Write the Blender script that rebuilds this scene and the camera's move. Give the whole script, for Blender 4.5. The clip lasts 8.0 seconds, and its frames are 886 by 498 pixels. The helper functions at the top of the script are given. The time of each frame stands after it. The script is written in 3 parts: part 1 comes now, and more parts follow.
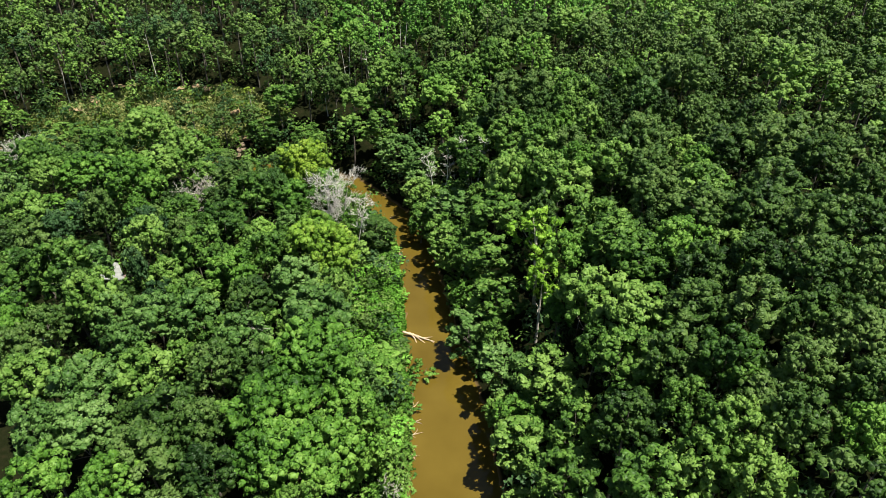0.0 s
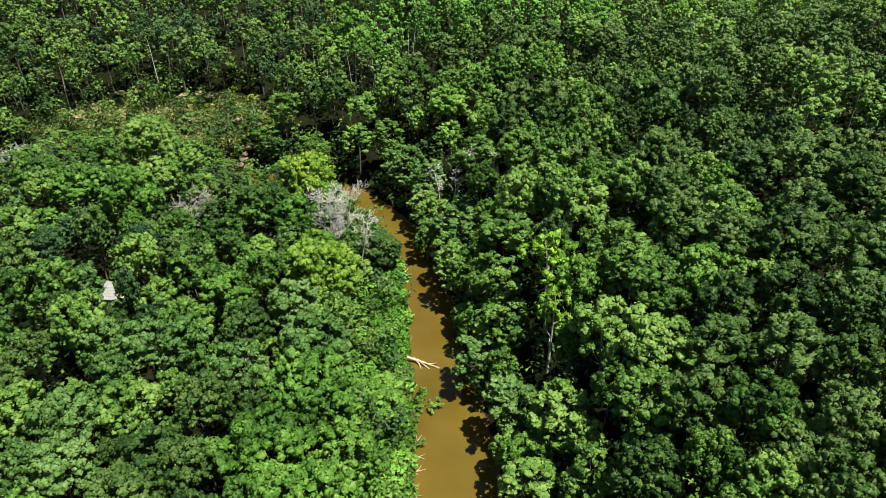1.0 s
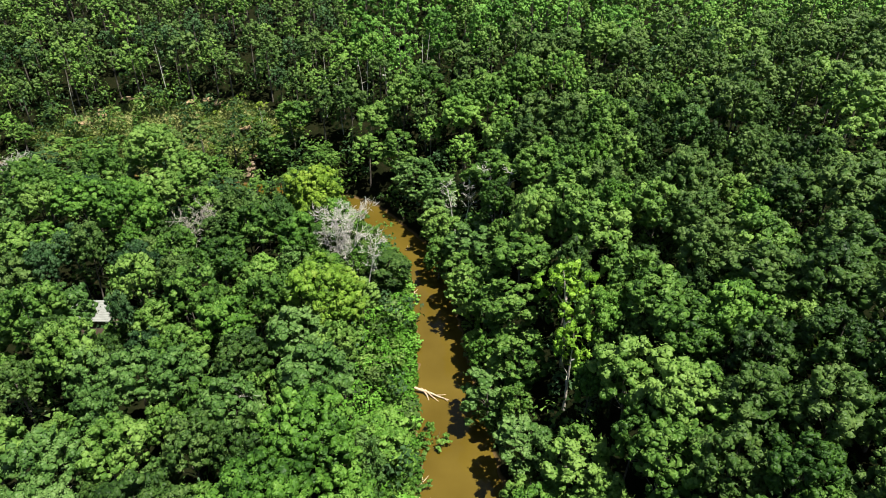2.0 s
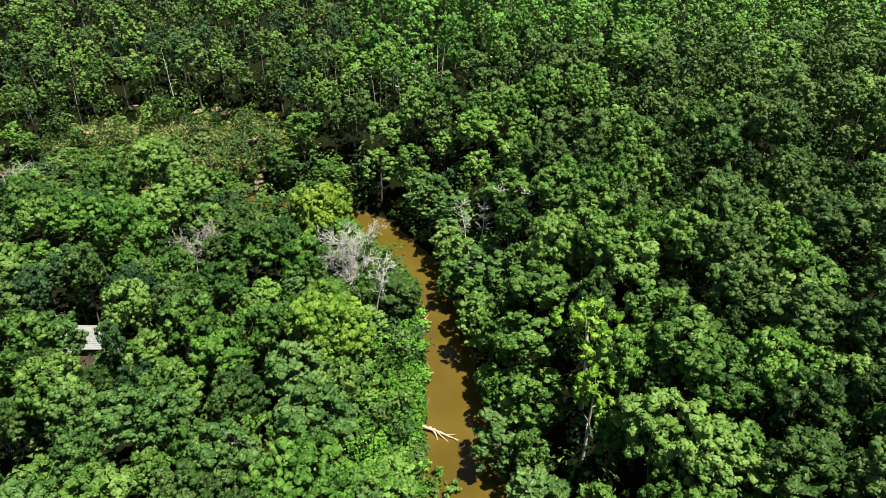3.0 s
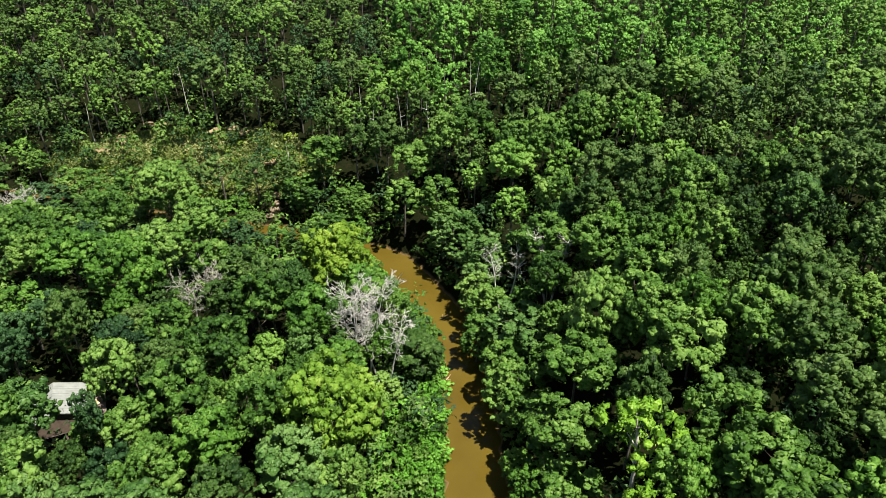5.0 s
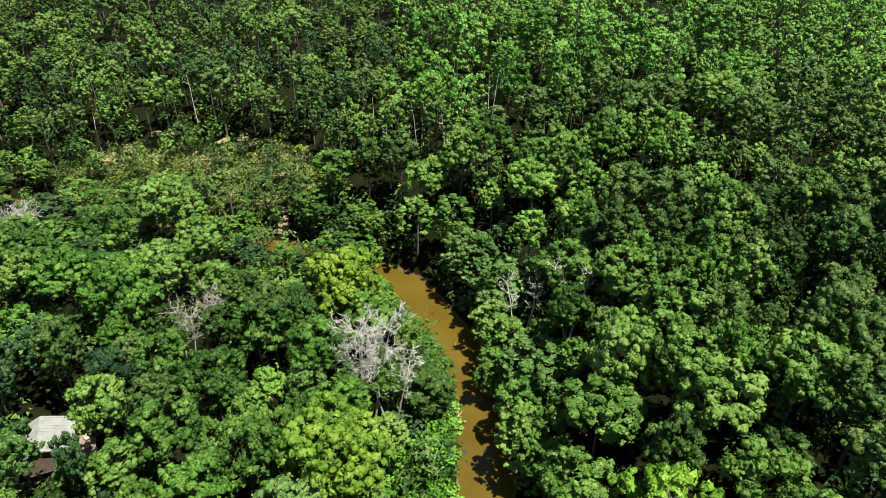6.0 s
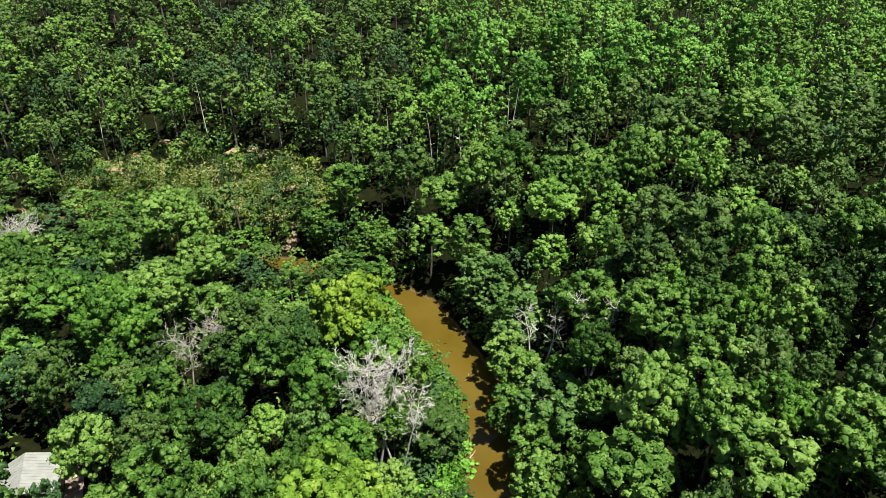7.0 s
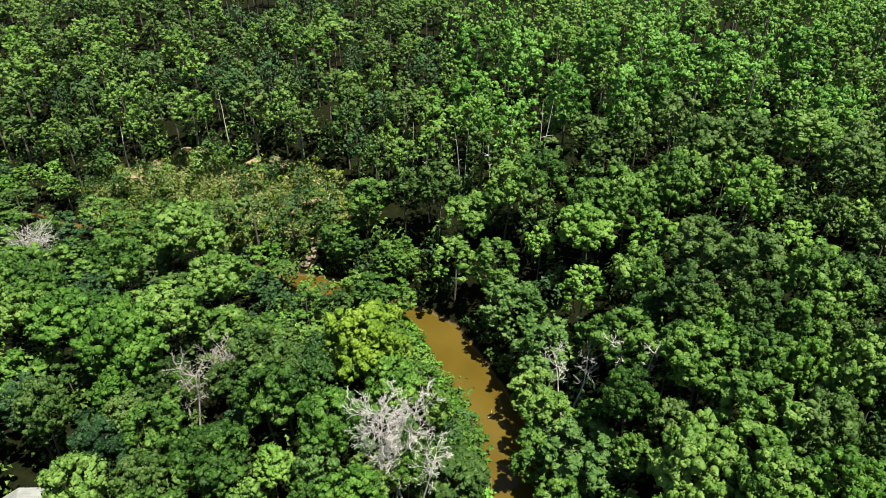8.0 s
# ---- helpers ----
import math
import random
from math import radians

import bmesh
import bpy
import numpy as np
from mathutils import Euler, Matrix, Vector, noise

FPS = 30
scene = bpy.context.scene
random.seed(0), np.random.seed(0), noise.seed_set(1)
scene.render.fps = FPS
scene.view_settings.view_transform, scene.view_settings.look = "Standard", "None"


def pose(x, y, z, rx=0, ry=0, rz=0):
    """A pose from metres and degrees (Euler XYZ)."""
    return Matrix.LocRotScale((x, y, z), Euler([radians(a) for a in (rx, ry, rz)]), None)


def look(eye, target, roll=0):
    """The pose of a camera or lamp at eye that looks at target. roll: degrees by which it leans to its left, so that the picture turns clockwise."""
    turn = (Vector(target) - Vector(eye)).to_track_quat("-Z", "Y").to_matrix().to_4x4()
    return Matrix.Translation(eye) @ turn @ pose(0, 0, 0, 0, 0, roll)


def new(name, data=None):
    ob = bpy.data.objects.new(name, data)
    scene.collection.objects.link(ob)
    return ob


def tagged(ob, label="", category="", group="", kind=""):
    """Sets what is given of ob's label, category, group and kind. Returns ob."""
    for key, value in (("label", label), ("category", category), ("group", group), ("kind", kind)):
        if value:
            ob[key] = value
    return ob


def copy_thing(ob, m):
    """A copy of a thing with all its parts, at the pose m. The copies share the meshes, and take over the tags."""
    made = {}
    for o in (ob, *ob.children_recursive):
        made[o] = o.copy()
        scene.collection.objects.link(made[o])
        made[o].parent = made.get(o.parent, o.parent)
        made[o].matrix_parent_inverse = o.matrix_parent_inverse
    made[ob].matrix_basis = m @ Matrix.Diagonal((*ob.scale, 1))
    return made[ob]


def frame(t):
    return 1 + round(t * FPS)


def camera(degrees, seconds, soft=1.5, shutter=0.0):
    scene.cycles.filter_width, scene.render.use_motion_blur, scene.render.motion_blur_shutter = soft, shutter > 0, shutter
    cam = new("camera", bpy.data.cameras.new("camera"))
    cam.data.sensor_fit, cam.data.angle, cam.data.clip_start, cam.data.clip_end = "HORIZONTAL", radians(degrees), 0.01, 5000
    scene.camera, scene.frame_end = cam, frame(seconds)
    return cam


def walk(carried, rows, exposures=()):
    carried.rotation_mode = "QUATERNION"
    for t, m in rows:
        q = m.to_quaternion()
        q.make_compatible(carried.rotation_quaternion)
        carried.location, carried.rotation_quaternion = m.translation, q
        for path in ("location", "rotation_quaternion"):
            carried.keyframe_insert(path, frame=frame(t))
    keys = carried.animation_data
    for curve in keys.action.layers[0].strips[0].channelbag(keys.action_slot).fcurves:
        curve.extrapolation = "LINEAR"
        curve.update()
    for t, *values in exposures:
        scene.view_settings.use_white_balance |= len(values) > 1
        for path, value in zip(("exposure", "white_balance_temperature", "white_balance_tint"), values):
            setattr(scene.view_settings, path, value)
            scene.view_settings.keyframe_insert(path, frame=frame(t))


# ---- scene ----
cam = camera(68.4, 8.0, soft=0.65)
PATH = [
    (0, (-0.045, -0.031, 86.061), (-0.049, 1.659, 84.993), 0.8),
    (0.5, (0.178, 3.689, 86.053), (0.161, 5.38, 84.985), 0.8),
    (1, (0.373, 7.636, 86.038), (0.34, 9.327, 84.97), 0.7),
    (1.5, (0.558, 11.752, 86.004), (0.504, 13.442, 84.937), 0.7),
    (1.7, (0.6, 13.474, 86.0), (0.538, 15.164, 84.932), 0.7),
    (2.8, (0.671, 23.287, 85.961), (0.556, 24.975, 84.893), 0.7),
    (3, (0.683, 25.085, 85.949), (0.56, 26.774, 84.884), 0.6),
    (3.5, (0.644, 29.607, 85.928), (0.497, 31.294, 84.863), 0.5),
    (4, (0.522, 34.13, 85.931), (0.352, 35.815, 84.867), 0.4),
    (4.5, (0.296, 38.625, 85.935), (0.102, 40.308, 84.871), 0.4),
    (4.7, (0.167, 40.434, 85.941), (-0.037, 42.116, 84.877), 0.4),
    (5.8, (-0.567, 50.354, 85.946), (-0.827, 52.028, 84.883), 0.4),
    (6, (-0.719, 52.13, 85.951), (-0.989, 53.804, 84.889), 0.4),
    (6.5, (-1.205, 56.547, 85.987), (-1.499, 58.216, 84.926), 0.4),
    (7, (-1.825, 60.977, 85.995), (-2.145, 62.641, 84.933), 0.4),
    (7.5, (-2.516, 65.453, 85.972), (-2.855, 67.113, 84.91), 0.5),
    (7.7, (-2.82, 67.23, 85.97), (-3.167, 68.888, 84.907), 0.5),
    (8, (-3.314, 69.87, 85.964), (-3.715, 71.517, 84.902), 0.5),
]
walk(cam, [(t, look(eye, target, roll)) for t, eye, target, roll in PATH])

# ---- light ----
world = bpy.data.worlds.new("sky")
scene.world = world
world.use_nodes = True
SUN_TO = Vector((0.3, -0.14, 0.94)).normalized()
sky = world.node_tree.nodes.new("ShaderNodeTexSky")
sky.sky_type, sky.sun_disc = "NISHITA", False
sky.sun_elevation = math.asin(SUN_TO.z)
sky.sun_rotation = math.atan2(SUN_TO.x, SUN_TO.y)
world.node_tree.nodes["Background"].inputs[1].default_value = 0.042
world.node_tree.links.new(sky.outputs[0], world.node_tree.nodes["Background"].inputs[0])
sun = new("sun", bpy.data.lights.new("sun", "SUN"))
sun.data.energy, sun.data.angle, sun.data.color = 4.6, radians(0.53), (1.0, 0.95, 0.86)
sun.matrix_world = look(SUN_TO * 400, (0, 0, 0))
scene.view_settings.exposure = 1.1


# ---- materials ----
def material(name):
    m = bpy.data.materials.new(name)
    m.use_nodes = True
    nodes, links = m.node_tree.nodes, m.node_tree.links
    return m, nodes, links, nodes["Principled BSDF"]


def ramp(nodes, links, value, stops):
    r = nodes.new("ShaderNodeValToRGB")
    while len(r.color_ramp.elements) < len(stops):
        r.color_ramp.elements.new(0.5)
    for e, (p, c) in zip(r.color_ramp.elements, stops):
        e.position, e.color = p, (*c, 1)
    links.new(value, r.inputs[0])
    return r.outputs[0]


def noise_node(nodes, links, scale, detail=3.0, where=None):
    n = nodes.new("ShaderNodeTexNoise")
    n.inputs["Scale"].default_value, n.inputs["Detail"].default_value = scale, detail
    if where is not None:
        links.new(where, n.inputs["Vector"])
    return n.outputs[0]


def mix(nodes, links, fac, a, b, blend="MIX"):
    n = nodes.new("ShaderNodeMix")
    n.data_type, n.blend_type = "RGBA", blend
    for socket, v in ((n.inputs[0], fac), (n.inputs[6], a), (n.inputs[7], b)):
        if isinstance(v, (int, float)):
            socket.default_value = v
        elif isinstance(v, tuple):
            socket.default_value = (*v, 1)
        else:
            links.new(v, socket)
    return n.outputs[2]


def arith(nodes, links, op, a, b=0.0):
    n = nodes.new("ShaderNodeMath")
    n.operation = op
    for socket, v in zip(n.inputs, (a, b)):
        if isinstance(v, (int, float)):
            socket.default_value = v
        else:
            links.new(v, socket)
    return n.outputs[0]


def leaf_material(name, low, mid, high, gloss=0.5, through_leaf=0.16):
    """Leaves: each one its own shade, each tree its own tone, patches of paler growth."""
    m, nodes, links, bsdf = material(name)
    geo, info = nodes.new("ShaderNodeNewGeometry"), nodes.new("ShaderNodeObjectInfo")
    patch = noise_node(nodes, links, 0.14, 2.0, geo.outputs["Position"])
    tuft = noise_node(nodes, links, 0.85, 2.0, geo.outputs["Position"])
    v = arith(nodes, links, "MULTIPLY", geo.outputs["Random Per Island"], 0.3)
    v = arith(nodes, links, "ADD", v, arith(nodes, links, "MULTIPLY", info.outputs["Random"], 0.38))
    v = arith(nodes, links, "ADD", v, arith(nodes, links, "SUBTRACT", arith(nodes, links, "MULTIPLY", patch, 1.2), 0.56))
    v = arith(nodes, links, "ADD", v, arith(nodes, links, "SUBTRACT", arith(nodes, links, "MULTIPLY", tuft, 0.8), 0.4))
    cells = nodes.new("ShaderNodeTexVoronoi")
    cells.inputs["Scale"].default_value = 4.2
    links.new(geo.outputs["Position"], cells.inputs["Vector"])
    hue = nodes.new("ShaderNodeSeparateColor")
    links.new(cells.outputs["Color"], hue.inputs[0])
    v = arith(nodes, links, "ADD", v, arith(nodes, links, "MULTIPLY", hue.outputs[0], 0.2))
    colour = ramp(nodes, links, v, [(0.1, low), (0.46, mid), (0.84, high)])
    # single leaves within a spray lie at their own angles
    tip = nodes.new("ShaderNodeVectorMath")
    tip.operation = "MULTIPLY_ADD"
    links.new(cells.outputs["Color"], tip.inputs[0])
    tip.inputs[1].default_value, tip.inputs[2].default_value = (1.0, 1.0, 1.0), (-0.5, -0.5, -0.5)
    bent = nodes.new("ShaderNodeVectorMath")
    links.new(tip.outputs[0], bent.inputs[0])
    links.new(geo.outputs["Normal"], bent.inputs[1])
    flat = nodes.new("ShaderNodeVectorMath")
    flat.operation = "NORMALIZE"
    links.new(bent.outputs[0], flat.inputs[0])
    links.new(colour, bsdf.inputs["Base Color"])
    links.new(flat.outputs[0], bsdf.inputs["Normal"])
    bsdf.inputs["Roughness"].default_value = gloss
    bsdf.inputs["Specular IOR Level"].default_value = 0.2
    glow = nodes.new("ShaderNodeBsdfTranslucent")
    links.new(mix(nodes, links, 0.5, colour, (0.16, 0.27, 0.02)), glow.inputs[0])
    shade = nodes.new("ShaderNodeMixShader")
    shade.inputs[0].default_value = through_leaf
    links.new(bsdf.outputs[0], shade.inputs[1])
    links.new(glow.outputs[0], shade.inputs[2])
    links.new(shade.outputs[0], nodes["Material Output"].inputs[0])
    return m


LEAF = {
    "oak": leaf_material("oak_leaves", (0.01122, 0.03273, 0.005912), (0.04053, 0.09048, 0.01472), (0.1069, 0.1765, 0.0425)),
    "maple": leaf_material("maple_leaves", (0.01799, 0.05282, 0.007253), (0.06509, 0.1486, 0.01968), (0.1672, 0.2821, 0.05561)),
    "silver": leaf_material("silver_leaves", (0.02143, 0.05955, 0.0116), (0.06232, 0.1392, 0.02677), (0.146, 0.2497, 0.06693), 0.45),
    "box_elder": leaf_material("box_elder_leaves", (0.02012, 0.06147, 0.007298), (0.06846, 0.1685, 0.01825), (0.1701, 0.3091, 0.05243)),
    "sycamore": leaf_material("sycamore_leaves", (0.03974, 0.09097, 0.008415), (0.1104, 0.2155, 0.0187), (0.2429, 0.3543, 0.05143)),
    "elm": leaf_material("elm_leaves", (0.04725, 0.1041, 0.009), (0.1276, 0.2223, 0.0162), (0.2457, 0.35, 0.045)),
    "poplar": leaf_material("poplar_leaves", (0.0254, 0.07858, 0.009312), (0.07938, 0.2074, 0.02619), (0.1821, 0.3765, 0.06693)),
    "holly": leaf_material("holly_leaves", (0.00762, 0.02674, 0.008381), (0.02476, 0.06679, 0.01833), (0.06573, 0.1354, 0.0451)),
    "vine": leaf_material("vine_leaves", (0.0554, 0.1439, 0.009852), (0.1524, 0.3037, 0.02155), (0.3186, 0.4915, 0.07079)),
    "weed": leaf_material("weed_leaves", (0.04104, 0.1257, 0.01037), (0.1083, 0.2805, 0.02592), (0.2234, 0.4645, 0.07452)),
    "grass": leaf_material("grass_blades", (0.064, 0.104, 0.018), (0.17, 0.22, 0.0525), (0.414, 0.402, 0.173)),
}


def bark_material(name, dark, pale):
    m, nodes, links, bsdf = material(name)
    geo = nodes.new("ShaderNodeNewGeometry")
    n = noise_node(nodes, links, 2.5, 5.0, geo.outputs["Position"])
    links.new(ramp(nodes, links, n, [(0.3, dark), (0.7, pale)]), bsdf.inputs["Base Color"])
    bump = nodes.new("ShaderNodeBump")
    bump.inputs[0].default_value = 0.5
    links.new(noise_node(nodes, links, 9.0, 4.0, geo.outputs["Position"]), bump.inputs["Height"])
    links.new(bump.outputs[0], bsdf.inputs["Normal"])
    bsdf.inputs["Roughness"].default_value = 0.85
    return m


BARK = bark_material("bark", (0.05, 0.042, 0.033), (0.17, 0.15, 0.12))
PALE_BARK = bark_material("pale_bark", (0.3, 0.27, 0.21), (0.62, 0.58, 0.5))
DEAD_WOOD = bark_material("dead_wood", (0.42, 0.4, 0.36), (0.68, 0.65, 0.59))
DRIFT_WOOD = bark_material("drift_wood", (0.36, 0.26, 0.16), (0.6, 0.48, 0.33))
GREY_TWIGS = bark_material("grey_twigs", (0.3, 0.28, 0.23), (0.52, 0.49, 0.42))


def ground_material():
    """Leaf litter in the woods, with the canopy's shade in its colour; dry grass and bare clay on the cut slope over
    the far reach.
    """
    m, nodes, links, bsdf = material("forest_floor")
    geo = nodes.new("ShaderNodeNewGeometry")
    at = geo.outputs["Position"]
    # litter tones taken down to near black: deep shade between crowns, painted in
    shaded_litter = ramp(nodes, links, noise_node(nodes, links, 0.8, 6.0, at), [(0.3, (0.006, 0.009, 0.002)), (0.55, (0.01, 0.012, 0.004)), (0.75, (0.017, 0.015, 0.006))])
    grass = ramp(nodes, links, noise_node(nodes, links, 0.35, 5.0, at), [(0.3, (0.06, 0.1, 0.015)), (0.5, (0.15, 0.18, 0.035)), (0.7, (0.32, 0.29, 0.1))])
    clay = ramp(nodes, links, noise_node(nodes, links, 0.9, 5.0, at), [(0.3, (0.2, 0.11, 0.05)), (0.6, (0.36, 0.26, 0.14))])
    split = nodes.new("ShaderNodeSeparateXYZ")
    links.new(at, split.inputs[0])
    # the slope: a long ellipse
    u = arith(nodes, links, "DIVIDE", arith(nodes, links, "ADD", split.outputs[0], 93), 42.0)
    v = arith(nodes, links, "DIVIDE", arith(nodes, links, "SUBTRACT", split.outputs[1], 199), 11.0)
    r = arith(nodes, links, "ADD", arith(nodes, links, "MULTIPLY", u, u), arith(nodes, links, "MULTIPLY", v, v))
    rough = arith(nodes, links, "MULTIPLY", noise_node(nodes, links, 0.15, 4.0, at), 1.2)
    on_slope = ramp(nodes, links, arith(nodes, links, "ADD", r, rough), [(0.45, (1, 1, 1)), (0.62, (1, 1, 1)), (1.0, (0, 0, 0))])
    bare = ramp(nodes, links, noise_node(nodes, links, 0.12, 4.0, at), [(0.54, (0, 0, 0)), (0.62, (1, 1, 1))])
    wet = ramp(nodes, links, arith(nodes, links, "ADD", split.outputs[2], 0.0), [(0.1, (1, 1, 1)), (0.5, (0, 0, 0))])
    c = mix(nodes, links, bare, grass, clay)
    c = mix(nodes, links, on_slope, shaded_litter, c)
    c = mix(nodes, links, wet, c, (0.13, 0.085, 0.035))
    links.new(c, bsdf.inputs["Base Color"])
    bump = nodes.new("ShaderNodeBump")
    bump.inputs[0].default_value, bump.inputs[1].default_value = 0.8, 0.3
    links.new(noise_node(nodes, links, 2.2, 6.0, at), bump.inputs["Height"])
    links.new(bump.outputs[0], bsdf.inputs["Normal"])
    bsdf.inputs["Roughness"].default_value, bsdf.inputs["Specular IOR Level"].default_value = 1.0, 0.05
    return m


def water_material():
    """Silty brown river with a faint ripple."""
    m, nodes, links, bsdf = material("muddy_water")
    geo = nodes.new("ShaderNodeNewGeometry")
    n = noise_node(nodes, links, 0.09, 4.0, geo.outputs["Position"])
    links.new(ramp(nodes, links, n, [(0.3, (0.082, 0.056, 0.0075)), (0.7, (0.11, 0.077, 0.012))]), bsdf.inputs["Base Color"])
    bsdf.inputs["Roughness"].default_value = 0.12
    bsdf.inputs["IOR"].default_value = 1.33
    bump = nodes.new("ShaderNodeBump")
    bump.inputs[0].default_value, bump.inputs[1].default_value = 0.06, 0.1
    links.new(noise_node(nodes, links, 1.6, 4.0, geo.outputs["Position"]), bump.inputs["Height"])
    links.new(bump.outputs[0], bsdf.inputs["Normal"])
    return m


def plain_material(name, dark, pale, scale=2.0, rough=0.7, metal=0.0):
    m, nodes, links, bsdf = material(name)
    tex = nodes.new("ShaderNodeTexCoord")
    n = noise_node(nodes, links, scale, 6.0, tex.outputs["Object"])
    links.new(ramp(nodes, links, n, [(0.3, dark), (0.7, pale)]), bsdf.inputs["Base Color"])
    bsdf.inputs["Roughness"].default_value, bsdf.inputs["Metallic"].default_value = rough, metal
    return m


SOIL = plain_material("clay_soil", (0.17, 0.115, 0.055), (0.32, 0.24, 0.13), 0.7, 0.95)
STONE = plain_material("pale_stone", (0.2, 0.14, 0.09), (0.34, 0.27, 0.18), 1.5, 0.9)
ROOF_METAL = plain_material("roof_sheet", (0.22, 0.23, 0.21), (0.3, 0.31, 0.285), 0.9, 0.45)
SIDING = plain_material("weathered_siding", (0.1, 0.07, 0.05), (0.19, 0.14, 0.1), 2.0, 0.85)
DECK_WOOD = plain_material("deck_wood", (0.16, 0.12, 0.1), (0.28, 0.22, 0.19), 2.0, 0.85)
GLASS = plain_material("window_glass", (0.02, 0.025, 0.03), (0.03, 0.035, 0.04), 1.0, 0.08)
CUSHION = plain_material("cream_cushion", (0.6, 0.5, 0.26), (0.75, 0.66, 0.4), 3.0, 0.9)

# ---- river and ground ----
# centre line x, y and half width of the river, from behind the viewer up the bend and away to the west
RIVER = np.array([
    (7, -400, 7.5), (6, 0, 7.5), (4, 35, 7.3), (2.6, 64, 7.2), (1.2, 83, 6.7), (-2.2, 103, 5.4), (-5, 122, 4.6), (-8, 139, 4.2), (-11.5, 150, 4.2), (-17, 157, 4.4),
    (-22, 163.5, 4.5), (-28, 171, 4.2), (-33, 175, 3), (-40, 177.6, 2.2), (-50, 180.3, 2.4), (-58, 181, 3), (-66, 182, 2.0), (-72, 184, 0.6), (-100, 187, 0.5), (-150, 192, 0.5), (-400, 210, 3), (-2600, 300, 3)])


def bank(x, y):
    """Metres from the water's edge (negative in the river), and +1 on the hill's side, -1 on the flood plain's."""
    x, y = np.asarray(x, float), np.asarray(y, float)
    best, side = np.full(x.shape, 1e9), np.ones(x.shape)
    for (x0, y0, w0), (x1, y1, w1) in zip(RIVER, RIVER[1:]):
        dx, dy = x1 - x0, y1 - y0
        u = np.clip(((x - x0) * dx + (y - y0) * dy) / (dx * dx + dy * dy), 0, 1)
        d = np.hypot(x - x0 - u * dx, y - y0 - u * dy) - (w0 + u * (w1 - w0))
        s = np.where(dx * (y - y0) - dy * (x - x0) < 0, 1.0, -1.0)
        side = np.where(d < best, s, side)
        best = np.minimum(best, d)
    return best, side


def height(x, y):
    """The ground: a flat flood plain inside the bend, a steep wooded hill outside it."""
    x, y = np.asarray(x, float), np.asarray(y, float)
    d, side = bank(x, y)
    e = d + 0.5 * np.sin(x * 0.9 + 0.6 * y) + 0.4 * np.sin(y * 1.3 - 0.4 * x)
    rolls = 1.3 * np.sin(x * 0.071 + 1.0) * np.sin(y * 0.063) + 0.6 * np.sin(x * 0.19 + y * 0.13)
    hill = 34 * (1 - np.exp(-np.maximum(d, 0) / 50)) + rolls * np.clip(d / 25, 0, 1)
    plain = 0.045 * np.maximum(d, 0) + 0.35 * rolls * np.clip(d / 15, 0, 1)
    plain = np.where(d > 150, 7 + 0.1 * (d - 150), plain)
    lip = np.clip(e / 1.6, -1, 1)
    return np.where(side > 0, hill, np.minimum(plain, 30)) + lip


def grid_axis(lo, hi, step, far):
    inner = np.arange(lo, hi + step, step)
    out = np.array([15, 40, 90, 180, 400, 900, far])
    return np.concatenate([lo - out[::-1], inner, hi + out])


def sheet(name, xs, ys, zs, mat):
    me = bpy.data.meshes.new(name)
    nx, ny = len(xs), len(ys)
    gx, gy = np.meshgrid(xs, ys)
    verts = np.stack([gx, gy, zs(gx, gy)], -1).reshape(-1, 3)
    i = np.arange(nx * ny).reshape(ny, nx)
    quads = np.stack([i[:-1, :-1], i[:-1, 1:], i[1:, 1:], i[1:, :-1]], -1).reshape(-1, 4)
    fill(me, verts, quads, [mat])
    for p in me.polygons:
        p.use_smooth = True
    return new(name, me)


def fill(me, verts, faces, mats, slots=None, smooth=None):
    """A mesh from arrays; faces: one array of corners, or several with unlike corner counts."""
    faces = faces if isinstance(faces, list) else [faces]
    sizes = np.concatenate([np.full(len(f), f.shape[1]) for f in faces])
    corners = np.concatenate([np.asarray(f, np.int32).ravel() for f in faces])
    me.vertices.add(len(verts))
    me.vertices.foreach_set("co", np.asarray(verts, np.float32).ravel())
    me.loops.add(len(corners))
    me.polygons.add(len(sizes))
    me.polygons.foreach_set("loop_start", (np.cumsum(sizes) - sizes).astype(np.int32))
    me.loops.foreach_set("vertex_index", corners)
    for m in mats:
        me.materials.append(m)
    if slots is not None:
        me.polygons.foreach_set("material_index", np.asarray(slots, np.int32))
    if smooth is not None:
        me.polygons.foreach_set("use_smooth", np.asarray(smooth, bool))
    me.update(calc_edges=True)
    me.validate()


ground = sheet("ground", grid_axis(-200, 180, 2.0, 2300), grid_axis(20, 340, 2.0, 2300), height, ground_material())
tagged(ground, "forest floor of leaf litter coloured dark as in canopy shade, with a dry grassy clay slope", "ground", kind="structure")
water = sheet("water", grid_axis(-200, 180, 20, 2300), grid_axis(20, 340, 20, 2300), lambda x, y: 0 * x, water_material())
tagged(water, "still silty brown river winding through the forest", "river", kind="structure")


# ---- trees ----
rng = np.random.default_rng(7)


def part(name, me, parent, label=""):
    ob = new(name, me)
    ob.parent = parent
    return tagged(ob, label)


def unit(v):
    return v / np.maximum(np.linalg.norm(v, axis=-1, keepdims=True), 1e-9)


